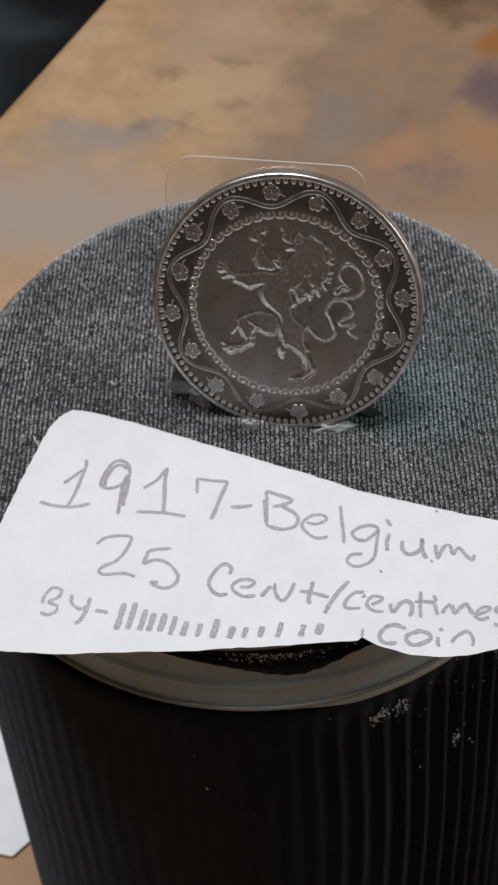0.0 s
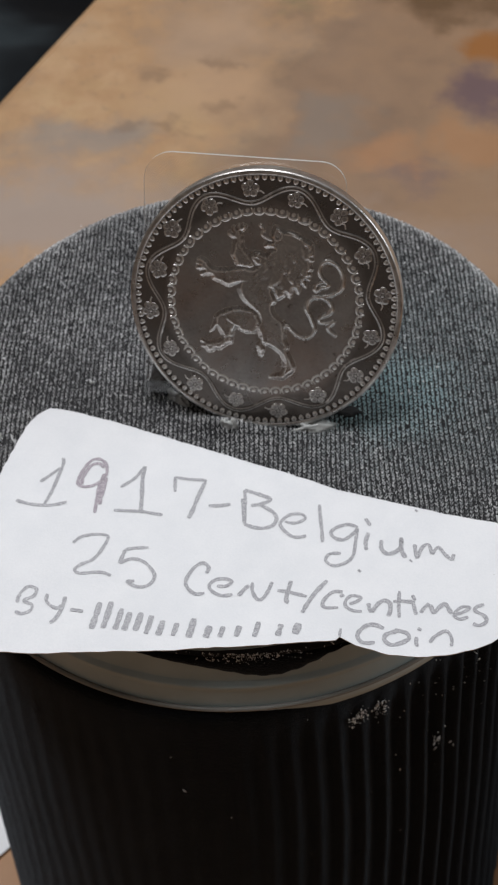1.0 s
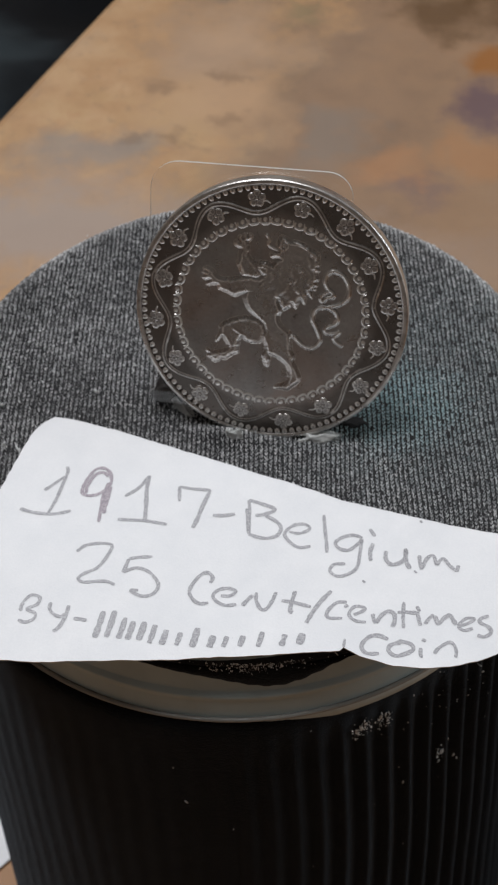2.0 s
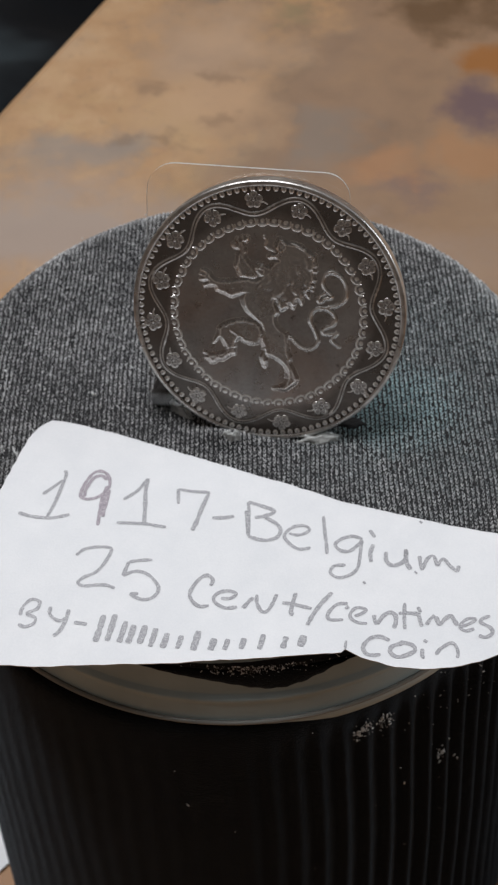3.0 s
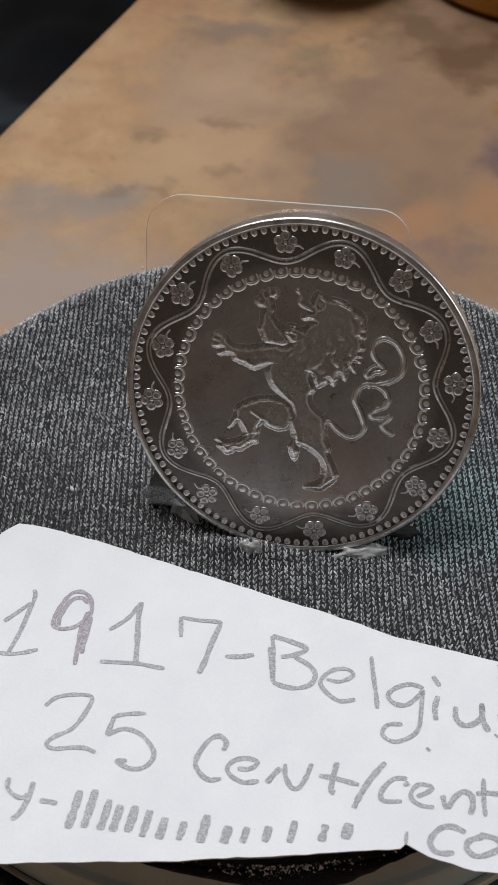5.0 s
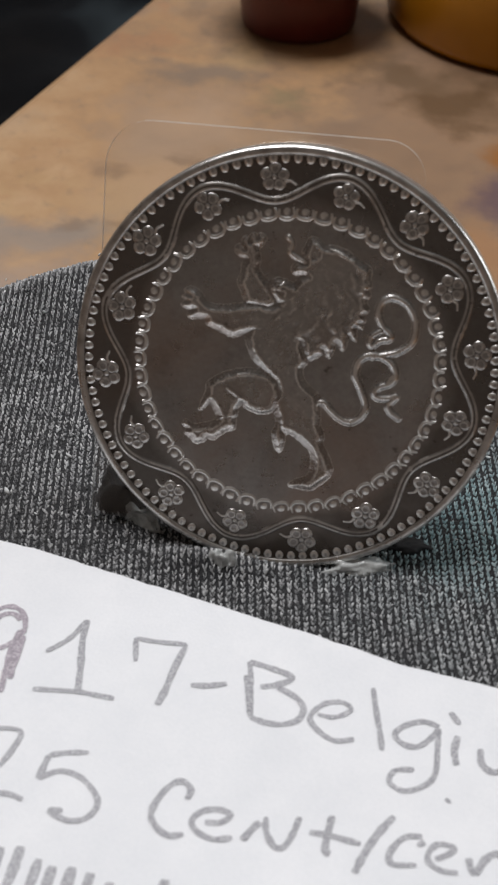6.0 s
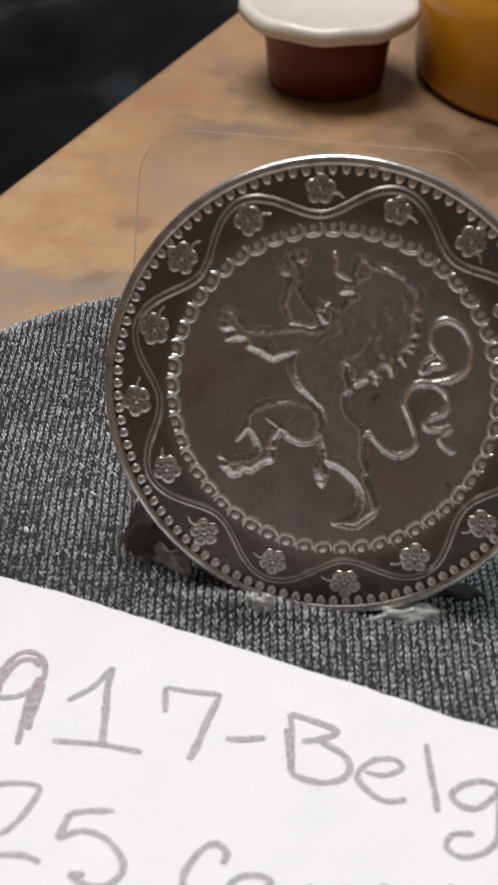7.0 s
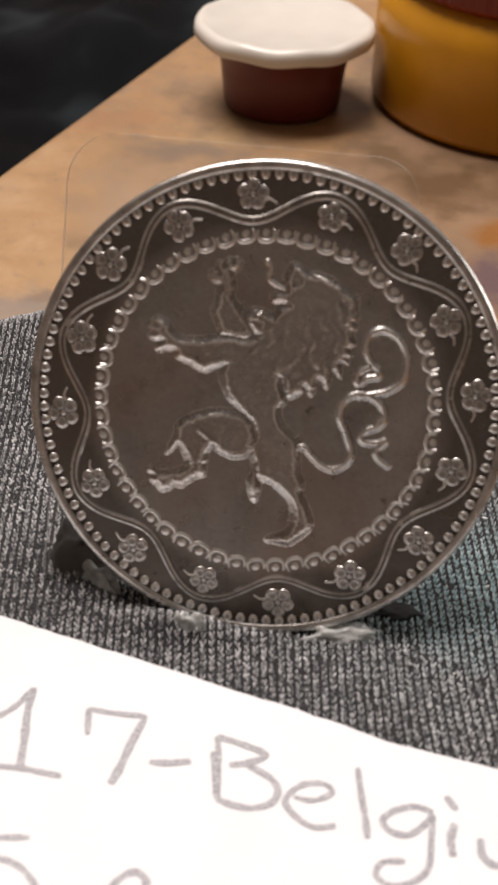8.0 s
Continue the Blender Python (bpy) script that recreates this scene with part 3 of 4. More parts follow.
def dome_mesh(name, rx, ry, h, material, around=10):
    """A flat-topped nugget with steep sides, its foot sunk a little."""
    verts, faces = [(0, 0, h)], []
    rings = ((0.3, h), (0.58, h * 0.97), (0.80, h * 0.55), (1.0, -0.02))
    for s, z in rings:
        for i in range(around):
            a = 2 * math.pi * i / around
            verts.append((rx * s * math.cos(a), ry * s * math.sin(a), z))
    for i in range(around):
        j = (i + 1) % around
        faces.append((0, 1 + i, 1 + j))
        for k in range(len(rings) - 1):
            faces.append((1 + k * around + i, 1 + (k + 1) * around + i, 1 + (k + 1) * around + j, 1 + k * around + j))
    return mesh_from(name, verts, faces, material)


def scallop_mesh():
    """A small cup-shaped leaf: a thin raised lip, thickest towards the middle of the coin, and a faint swelling within."""
    lip = smooth_line([(-0.42, 0.16), (-0.47, -0.04), (-0.43, -0.26), (-0.20, -0.40), (0.20, -0.41), (0.45, -0.24), (0.47, -0.02), (0.42, 0.20)], 3)
    verts, faces = sweep(lip, lambda t: 0.13 + 0.15 * math.sin(math.pi * t), (-0.015, 0.028, 0.048, 0.028, -0.015))
    core, around = len(verts), 10
    verts.append((0.04, -0.02, 0.030))
    for s, z in ((0.45, 0.022), (1.0, -0.01)):
        verts += [(0.04 + 0.26 * s * math.cos(2 * math.pi * i / around), -0.02 + 0.24 * s * math.sin(2 * math.pi * i / around), z) for i in range(around)]
    for i in range(around):
        j = (i + 1) % around
        faces += [(core, core + 1 + i, core + 1 + j), (core + 1 + i, core + 1 + around + i, core + 1 + around + j, core + 1 + j)]
    return mesh_from("inner_bead", verts, faces, MAT["relief"])


def rosette_mesh():
    """Five round petals about a dotted middle."""
    verts, faces, n, half = [], [], 56, 1.0
    for j in range(n + 1):
        for i in range(n + 1):
            x, y = half * (2 * i / n - 1), half * (2 * j / n - 1)
            h = -0.05
            for k in range(5):
                a = radians(90 + 72 * k)
                px, py = 0.53 * math.cos(a), 0.53 * math.sin(a)
                d = math.hypot(x - px, y - py)
                if d < 0.41:
                    h = max(h, 0.080 * (1 - (d / 0.41) ** 2) - 0.05 * max(0.0, 1 - (d / 0.24) ** 2))
            d = math.hypot(x, y)
            if d < 0.20:
                h = max(h, 0.08 * (1 - (d / 0.20) ** 2) ** 0.8)
            verts.append((x, y, h))
    w = n + 1
    faces = [(j * w + i, j * w + i + 1, (j + 1) * w + i + 1, (j + 1) * w + i) for j in range(n) for i in range(n)
             if max(verts[j * w + i][2], verts[j * w + i + 1][2], verts[(j + 1) * w + i][2], verts[(j + 1) * w + i + 1][2]) > -0.045]
    used = sorted({v for f in faces for v in f})
    place = {v: k for k, v in enumerate(used)}
    return mesh_from("rosette", [verts[v] for v in used], [tuple(place[v] for v in f) for f in faces], MAT["relief"])


def emblem_mesh():
    """A rearing heraldic beast in low relief, as one plain shape: limbs, each drawn as an outline, stepped over one another, with thin raised lines."""
    arm_up = [(-2.20, 3.93), (-2.41, 4.59), (-2.54, 5.25), (-2.36, 5.59), (-2.23, 6.12), (-2.04, 6.53), (-2.36, 6.74), (-2.57, 7.13), (-2.34, 7.35), (-2.09, 7.15), (-2.10, 7.63), (-1.89, 7.77), (-1.73, 7.52),
              (-1.62, 7.82), (-1.41, 7.90), (-1.28, 7.68), (-1.08, 7.88), (-0.86, 7.74), (-0.93, 7.45), (-1.17, 7.25), (-1.40, 7.26), (-1.31, 6.83), (-1.28, 6.30), (-1.43, 5.97), (-1.20, 5.48), (-0.84, 4.89), (-0.42, 4.02), (-0.99, 3.58)]
    arm_out = [(0.18, 3.83), (-0.99, 3.63), (-1.36, 3.83), (-2.44, 3.81), (-3.53, 3.75), (-4.45, 3.92), (-4.78, 4.25), (-4.97, 4.69), (-5.36, 4.95), (-5.79, 4.89), (-5.66, 4.60), (-5.96, 4.47), (-5.79, 4.21), (-6.08, 4.01),
               (-5.78, 3.80), (-5.44, 3.69), (-5.71, 3.43), (-5.68, 3.24), (-4.82, 3.19), (-4.61, 2.74), (-3.96, 2.39), (-3.22, 1.96), (-2.42, 2.17), (-1.49, 2.13), (-0.57, 1.97), (0.38, 2.27)]
    head = [(-0.81, 4.89), (-0.41, 5.18), (0.12, 5.10), (0.71, 4.80), (1.10, 4.67), (1.39, 4.97), (1.39, 5.37), (0.83, 5.48), (0.68, 5.74), (0.95, 6.09), (1.44, 6.13), (1.39, 6.67), (1.63, 7.15), (1.95, 7.48), (2.40, 7.26),
            (2.76, 6.93), (3.27, 6.87), (4.00, 6.52), (4.71, 5.88), (5.17, 5.47), (5.07, 4.77), (4.98, 4.25), (3.0, 3.5), (0.4, 3.6), (-0.6, 4.1)]
    mane = [(1.1, 5.2), (3.4, 5.9), (5.10, 4.85), (4.93, 4.30), (5.05, 3.95), (4.80, 3.62), (4.92, 3.09), (4.62, 2.83), (4.67, 2.49), (4.38, 2.30), (4.50, 2.06), (4.10, 2.08), (4.07, 1.34), (3.67, 1.68), (3.32, 0.77), (2.95, 1.25),
            (2.44, 0.38), (2.16, 0.92), (1.96, 0.58), (1.25, 0.31), (1.01, 0.75), (0.86, 1.30), (-0.2, 1.9), (-0.7, 3.2)]
    torso = [(-2.37, 1.81), (-2.31, 1.27), (-2.05, 0.50), (-1.51, -0.20), (-1.08, -0.70), (-0.83, -1.08), (-0.82, -1.80), (-1.13, -2.06), (-0.90, -3.21), (-0.75, -4.04), (0.6, -4.3), (1.49, -3.16), (1.63, -2.04), (1.20, -1.56),
             (0.77, -0.91), (0.77, -0.28), (1.09, 0.27), (0.92, 1.22), (1.6, 2.6), (-1.5, 3.2)]
    thigh = [(-0.76, -1.06), (-1.19, -0.56), (-1.78, -0.31), (-2.69, -0.16), (-3.94, -0.37), (-4.91, -0.87), (-5.09, -1.50), (-5.59, -2.46), (-4.98, -2.02), (-4.73, -2.39), (-4.50, -2.98), (-4.68, -3.30), (-4.1, -3.2), (-3.53, -3.15),
             (-3.38, -2.55), (-2.98, -2.19), (-2.75, -2.51), (-1.98, -2.87), (-1.17, -2.74), (-0.7, -1.9)]
    shank = [(-4.62, -2.7), (-4.50, -2.98), (-4.68, -3.30), (-5.45, -3.48), (-6.16, -3.52), (-6.52, -3.22), (-6.72, -3.38), (-6.41, -3.67), (-6.62, -3.92), (-6.31, -4.25), (-6.10, -4.54), (-5.62, -4.51), (-5.37, -4.28), (-4.90, -4.38),
             (-4.57, -4.15), (-4.05, -3.87), (-3.65, -3.78), (-3.53, -3.15), (-3.40, -2.60), (-4.0, -2.2)]
    leg = [(-0.90, -3.21), (-0.75, -4.04), (-0.11, -4.31), (0.50, -4.82), (1.04, -5.58), (1.02, -6.42), (0.65, -7.10), (-0.30, -7.40), (-0.41, -7.64), (0.0, -7.72), (0.76, -7.90), (1.29, -7.58), (1.95, -7.11), (2.13, -6.62), (2.00, -5.95),
           (1.66, -4.98), (1.77, -4.47), (1.58, -3.80), (1.62, -3.16), (1.47, -2.50), (0.4, -2.2)]
    tuft = [(-1.21, -4.15), (-1.20, -4.70), (-0.97, -5.35), (-0.67, -4.69), (-0.72, -4.14), (-0.85, -3.6)]
    tail = smooth_line([(1.44, -2.90), (1.53, -2.48), (1.99, -2.45), (2.35, -2.94), (2.93, -3.53), (3.54, -3.72), (4.19, -3.35), (4.46, -2.71), (4.21, -1.65), (3.95, -0.84), (4.23, 0.01), (4.86, 0.35), (5.62, 0.19), (6.21, -0.32), (6.33, -0.95), (6.00, -1.42), (5.37, -1.62)], 4)
    tail_tip = smooth_line([(6.22, -1.0), (5.80, -1.50), (5.37, -1.62), (5.04, -1.93), (5.18, -2.26), (5.79, -2.37), (6.30, -2.27), (5.85, -2.72), (5.90, -3.18), (6.35, -3.59)], 4)
    tail_top = smooth_line([(5.05, 0.24), (5.93, 0.32), (6.70, 0.51), (7.42, 1.03), (7.68, 1.95), (7.56, 2.73), (7.15, 3.37), (6.42, 3.75), (5.79, 3.51), (5.53, 2.84), (5.75, 2.05), (6.15, 1.59), (6.06, 1.26), (5.52, 1.20), (5.02, 0.91), (5.04, 1.43), (5.62, 1.77)], 4)
    whisker = smooth_line([(0.56, 7.66), (0.75, 7.29), (0.62, 6.78), (0.97, 6.40), (1.49, 6.09)], 4)
    curls = [smooth_line(c, 4) for c in ([(-0.81, 4.89), (-0.41, 5.14), (0.10, 5.02), (-0.22, 4.70), (-0.68, 4.65)], [(-0.69, 4.50), (-0.32, 4.33), (-0.30, 4.01)], [(-0.2, 4.65), (0.15, 4.45), (0.1, 4.2)],
                                         [(2.2, 7.1), (2.45, 6.75), (2.35, 6.3), (1.9, 6.1)], [(3.0, 6.85), (3.6, 6.45), (4.3, 6.0)])]

    step = 0.042
    xs, ys = np.arange(-7.4, 8.2, step), np.arange(-8.4, 8.4, step)
    gx, gy = np.meshgrid(xs, ys)

    def ripple(seed, size, layers=5):
        """Uneven noise about zero, with bumps of about that size."""
        rng = np.random.default_rng(seed)
        total = np.zeros_like(gx)
        for _ in range(layers * 3):
            a, k = rng.uniform(0, math.pi * 2), 2 * math.pi / (size * rng.uniform(0.7, 2.2))
            total += np.sin(gx * k * math.cos(a) + gy * k * math.sin(a) + rng.uniform(0, 7) + 1.5 * np.sin(gx * k * 0.31 - gy * k * 0.23))
        return total / (layers * 2.2)

    jag = 0.040 * ripple(1, 0.5) + 0.032 * ripple(2, 0.25)

    def inside(outline):
        """How far inside an outline each point lies."""
        best, odd = np.full(gx.shape, 9.0), np.zeros(gx.shape, bool)
        outline = smooth_line(outline + outline[:1], 3)[:-1]
        for (xa, ya), (xb, yb) in zip(outline, outline[1:] + outline[:1]):
            dx, dy = xb - xa, yb - ya
            t = np.clip(((gx - xa) * dx + (gy - ya) * dy) / (dx * dx + dy * dy + 1e-9), 0, 1)
            best = np.minimum(best, np.hypot(gx - xa - t * dx, gy - ya - t * dy))
            if abs(dy) > 1e-9:
                odd ^= ((ya > gy) != (yb > gy)) & (gx < dx * (gy - ya) / dy + xa)
        return np.where(odd, best, -best)

    def along(line):
        """The distance of each point from a line."""
        best = np.full(gx.shape, 9.0)
        for (xa, ya), (xb, yb) in zip(line, line[1:]):
            dx, dy = xb - xa, yb - ya
            t = np.clip(((gx - xa) * dx + (gy - ya) * dy) / (dx * dx + dy * dy + 1e-9), 0, 1)
            best = np.minimum(best, np.hypot(gx - xa - t * dx, gy - ya - t * dy))
        return best

    # each limb is a low plateau with a sloping wall and a slightly swelling top
    height, whole = np.full(gx.shape, -0.07), np.full(gx.shape, -9.0)
    for outline, tall, wall in ((torso, 0.125, 0.40), (leg, 0.125, 0.36), (arm_up, 0.110, 0.30), (thigh, 0.145, 0.33), (shank, 0.125, 0.33), (tuft, 0.12, 0.28), (arm_out, 0.150, 0.37), (mane, 0.150, 0.36), (head, 0.150, 0.36)):
        deep = inside(outline) + jag + 0.05
        up, side = np.gradient(deep, step)
        wall = wall * (1.06 - 0.42 * np.clip(0.5 + 0.5 * (up - 0.35 * side), 0, 1))
        rise = 0.80 * tall * np.clip(deep / wall, 0, 1) + 0.02 * np.clip(deep - wall, 0, 1.0)
        whole = np.maximum(whole, deep)
        height = np.where(deep > 0, np.maximum(height, rise), np.where(deep > -0.12, np.maximum(height, -0.013), height))
    height += 0.024 * np.exp(-((whole - 0.36) / 0.10) ** 2)
    for line, half, tall in ((tail, 0.20, 0.095), (tail_tip, 0.20, 0.09), (tail_top, 0.19, 0.095), (whisker, 0.14, 0.08)):
        away = along(line) + 0.3 * jag
        height = np.where(away < half, np.maximum(height, tall * np.clip(1.5 * (1 - away / half), 0, 1)), np.where(away < half + 0.1, np.maximum(height, -0.013), height))
    # combed hair: strong in the mane, faint on the body
    ang, rad = np.arctan2(gy - 6.3, gx - 1.3), np.hypot(gx - 1.3, gy - 6.3)
    comb = np.sin(ang * 17 + 4.0 * ripple(4, 1.6) + rad * 0.8) * (0.5 + 0.5 * np.sin(rad * 2.9 + ang * 7 + 4 * ripple(5, 1.3)))
    locks = np.clip((rad - 1.6) / 2.4, 0, 1) * np.clip(inside(mane) / 0.4 + 0.3, 0, 1)
    fur = 0.060 * comb * locks + 0.008 * ripple(6, 0.5) + 0.004 * ripple(7, 0.22)
    height = np.where(height > 0.08, height + fur, height)
    # thin raised edges: the fold under the thigh, curls of the shoulder, brow and ear
    fold = smooth_line([(-3.78, -1.24), (-2.99, -1.98), (-2.75, -2.51), (-1.98, -2.82), (-1.17, -2.71)], 4)
    for line, half, tall in [(fold, 0.16, 0.05)] + [(c, 0.13, 0.045) for c in curls]:
        height = np.where(height > 0.05, height + tall * np.clip(1 - along(line) / half, 0, 1), height)
    for ex, ey, er, deep in ((1.95, 6.35, 0.16, 0.05), (4.35, 5.2, 0.20, 0.05), (1.65, 5.55, 0.2, 0.04)):
        height = np.where(height > 0.05, height - deep * np.exp(-((gx - ex) ** 2 + (gy - ey) ** 2) / er ** 2), height)
    pad = np.pad(height, 1, mode="edge")
    height = (pad[1:-1, 1:-1] * 4 + pad[:-2, 1:-1] + pad[2:, 1:-1] + pad[1:-1, :-2] + pad[1:-1, 2:]) / 8
    solid = height > -0.06
    cols = height.shape[1]
    keep = solid[:-1, :-1] | solid[1:, :-1] | solid[:-1, 1:] | solid[1:, 1:]
    jj, ii = np.nonzero(keep)
    corner = np.stack([jj * cols + ii, jj * cols + ii + 1, (jj + 1) * cols + ii + 1, (jj + 1) * cols + ii], 1)
    used, inverse = np.unique(corner.ravel(), return_inverse=True)
    verts = np.stack([gx.ravel()[used], gy.ravel()[used], height.ravel()[used]], 1)
    return mesh_from("emblem", verts.tolist(), inverse.reshape(-1, 4).tolist(), MAT["emblem"])


def coin():
    # turned blank: back, edge, raised rim, field
    prof = [(0.0, -1.55), (12.6, -1.55), (12.9, -1.45), (13.0, -1.25), (13.0, -0.1), (12.96, 0.06), (12.85, 0.14), (12.62, 0.16), (12.50, 0.12), (12.42, 0.0), (12.3, -0.02)]
    prof += [(12.3 - 0.41 * k, -0.02) for k in range(1, 30)] + [(0.0, -0.02)]
    verts, faces = lathe(prof, 256)
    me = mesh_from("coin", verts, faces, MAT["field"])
    me.materials.append(MAT["edge"])
    # side wall in paler metal, the gleam from above painted into its colour
    for poly in me.polygons:
        r = [math.hypot(me.vertices[v].co.x, me.vertices[v].co.y) / MM for v in poly.vertices]
        if min(r) > 12.93 and max(me.vertices[v].co.z for v in poly.vertices) / MM < 0.15:
            poly.material_index = 1
    ob = tagged(link("coin", me, at=LEAN), "dark worn metal coin leaning on a clear stand", "coin")
    link("emblem", emblem_mesh(), ob, label="raised heraldic emblem in worn grey metal")
    # wavy double line between the two bead rings
    pts = [((10.72 - 0.90 * math.cos(8 * a)) * math.sin(a), (10.72 - 0.90 * math.cos(8 * a)) * math.cos(a)) for a in (2 * math.pi * k / 720 for k in range(720))]
    verts, faces = sweep(pts, 0.50, (-0.02, 0.014, 0.044, 0.048, 0.034, 0.046, 0.052, 0.020, -0.02), closed=True)
    link("wavy_line", mesh_from("wavy_line", verts, faces, MAT["relief"]), ob, label="raised double wavy line")
    flower = rosette_mesh()
    stem_pts = smooth_line([(0.62, -0.28), (1.0, -0.18), (1.42, -0.42)], 6)
    v, f = sweep(stem_pts, lambda t: 0.20 - 0.08 * t, (-0.015, 0.008, 0.015, 0.008, -0.015))
    stem = mesh_from("stem", v, f, MAT["relief"])
    rng = random.Random(3)
    for k in range(16):
        a = 2 * math.pi * k / 16
        r = 11.18 if k % 2 == 0 else 10.58
        m = mm(r * math.sin(a), r * math.cos(a), 0) @ Matrix.Rotation(-a + rng.uniform(-0.25, 0.25), 4, "Z")
        rose = link("rosette", flower, ob, m @ Matrix.Diagonal((rng.uniform(0.84, 0.98), rng.uniform(0.84, 0.98), rng.uniform(0.75, 1.0), 1)))
        link("stem", stem, rose)
    bead = dome_mesh("bead", 0.255, 0.34, 0.040, MAT["relief"], 10)
    for k in range(106):
        a = 2 * math.pi * k / 106
        link("bead", bead, ob, mm(12.28 * math.sin(a), 12.28 * math.cos(a), 0) @ Matrix.Rotation(-a, 4, "Z"))
    drop = scallop_mesh()
    for k in range(53):
        a = 2 * math.pi * (k + 0.5) / 53
        link("inner_bead", drop, ob, mm(9.18 * math.sin(a), 9.18 * math.cos(a), -0.015) @ Matrix.Rotation(-a + 0.12 + rng.uniform(-0.16, 0.16), 4, "Z") @ Matrix.Diagonal((rng.uniform(0.92, 1.08), rng.uniform(0.9, 1.1), rng.uniform(0.85, 1.1), 1)))
    return ob


coin()


# ---- the clear stand ----
def stand():
    # x along the table, y up the slope, z out of the coin's face; middle of the coin at the origin
    face = Vector((0, LEAN[1][2], LEAN[2][2])).normalized()
    slope = face.cross(Vector((1, 0, 0)))
    m = Matrix(((1, slope[0], face[0], 0), (0, slope[1], face[1], 0), (0, slope[2], face[2], LEAN[2][3]), (0, 0, 0, 1)))
    base = tagged(empty("coin_stand", m), "small clear acrylic easel stand holding the coin", "stand")
    plate = part("back_plate", prism(round_rect(-12.2, -12.3, 7.0, 13.6, (0.6, 0.6, 2.4, 2.8)), 0.34), MAT["clear"], base, at=mm(0, 0, -1.95), smooth=False)
    plate.data.materials.append(MAT["clear_edge"])
    for poly in plate.data.polygons:
        poly.material_index = 1 if abs(poly.normal.z) < 0.5 else 0
    inv = m.inverted()

    def lump(w, d, h, seed, rough):
        """A pressed, uneven lump standing on z = 0."""
        bm = bmesh.new()
        bmesh.ops.create_icosphere(bm, subdivisions=4, radius=1.0)
        for v in bm.verts:
            s = 1 + rough * noise.noise(v.co * 1.6 + Vector((seed, 0, 0))) + 0.4 * rough * noise.noise(v.co * 4.5 + Vector((0, seed, 0)))
            v.co = Vector((v.co.x * w / 2 * s, v.co.y * d / 2 * s, max(-0.1, min(1.0, v.co.z * 1.3)) * h * s))
        return bm

    for x, y, w, d, h, turn in ((-3.2, -6.0, 1.8, 0.9, 1.2, -8), (5.4, -4.7, 3.8, 1.2, 0.6, 14), (-8.9, -2.7, 3.2, 0.9, 0.9, -32)):
        part("glue_chip", lump(w, d, h, x, 0.45), MAT["chip"], base, "cloudy clear glue chip under the coin", at=inv @ Matrix.Translation((x * MM, y * MM, TOP)) @ pose(0, 0, 0, 0, 0, turn))
    # black lumps added to stand for the shade under plate and coin
    for x, y, w, d, h in ((-10.2, -0.9, 4.0, 2.8, 2.2), (8.2, -2.3, 2.8, 1.3, 0.35)):
        part("shade_lump", lump(w, d, h, x, 0.35), MAT["stand_shade"], base, "black lump in place of shade by the stand", at=inv @ Matrix.Translation((x * MM, y * MM, TOP)) @ pose(0, 0, 0, 0, 0, 8))


stand()


# ---- the note ----
def paper_z(x, y):
    """Height of the sheet over the knit: it lies nearly flat, a little buckled."""
    return 0.75 + 0.22 * math.sin(0.13 * x + 0.9) * math.cos(0.15 * y) + 0.012 * max(0.0, -y - 24) ** 1.2 + 0.10 * noise.noise((x * 0.14, y * 0.14, 8.0))


def note():
    corners = [(-26.6, -34.8), (-26.0, -30.0), (-24.7, -21.5), (-24.1, -15.7), (-23.1, -8.8), (-22.4, -7.1), (-21.4, -6.0), (-19.2, -6.1), (-15.0, -6.9), (-10.1, -8.2), (-3.1, -10.0), (3.8, -11.6), (8.3, -12.9), (13.7, -13.8),
               (19.0, -14.7), (23.2, -15.1), (29.0, -15.9), (28.6, -21.0), (26.4, -25.6), (23.8, -28.4), (22.3, -29.3), (20.0, -30.2), (17.6, -30.7), (15.2, -30.8), (12.2, -30.2), (10.7, -29.5), (10.4, -29.9), (3.0, -31.5), (-4.2, -33.0),
               (-11.4, -34.1), (-15.8, -34.8), (-20.9, -35.1)]
    # finer outline with a slightly torn edge
    rng = random.Random(11)
    outline = []
    for (xa, ya), (xb, yb) in zip(corners, corners[1:] + corners[:1]):
        d = math.hypot(xb - xa, yb - ya)
        k = max(1, int(d / 0.7))
        for i in range(k):
            t = i / k
            j = 0.05 if i else 0.0
            outline.append((xa + (xb - xa) * t + rng.uniform(-j, j), ya + (yb - ya) * t + rng.uniform(-j, j)))
    bm = bmesh.new()
    bm.faces.new([bm.verts.new((x, y, 0)) for x, y in outline])
    for axis, lo, hi in ((0, -27, 29), (1, -35, -6)):
        k = lo + 1.5
        while k < hi:
            normal = (1, 0, 0) if axis == 0 else (0, 1, 0)
            at = (k, 0, 0) if axis == 0 else (0, k, 0)
            bmesh.ops.bisect_plane(bm, geom=list(bm.verts) + list(bm.edges) + list(bm.faces), plane_co=at, plane_no=normal)
            k += 1.5
    for v in bm.verts:
        v.co.z = paper_z(v.co.x, v.co.y)
    got = bmesh.ops.extrude_face_region(bm, geom=list(bm.faces))
    bmesh.ops.translate(bm, vec=(0, 0, -0.11), verts=[v for v in got["geom"] if isinstance(v, bmesh.types.BMVert)])
    sheet = part("paper_note", bm, MAT["paper"], None, at=Matrix.Translation((0, 0, TOP)), smooth=False)
    tagged(sheet, "torn white paper note with pencil handwriting, lying on the knit", "note")
    return sheet


NOTE = note()


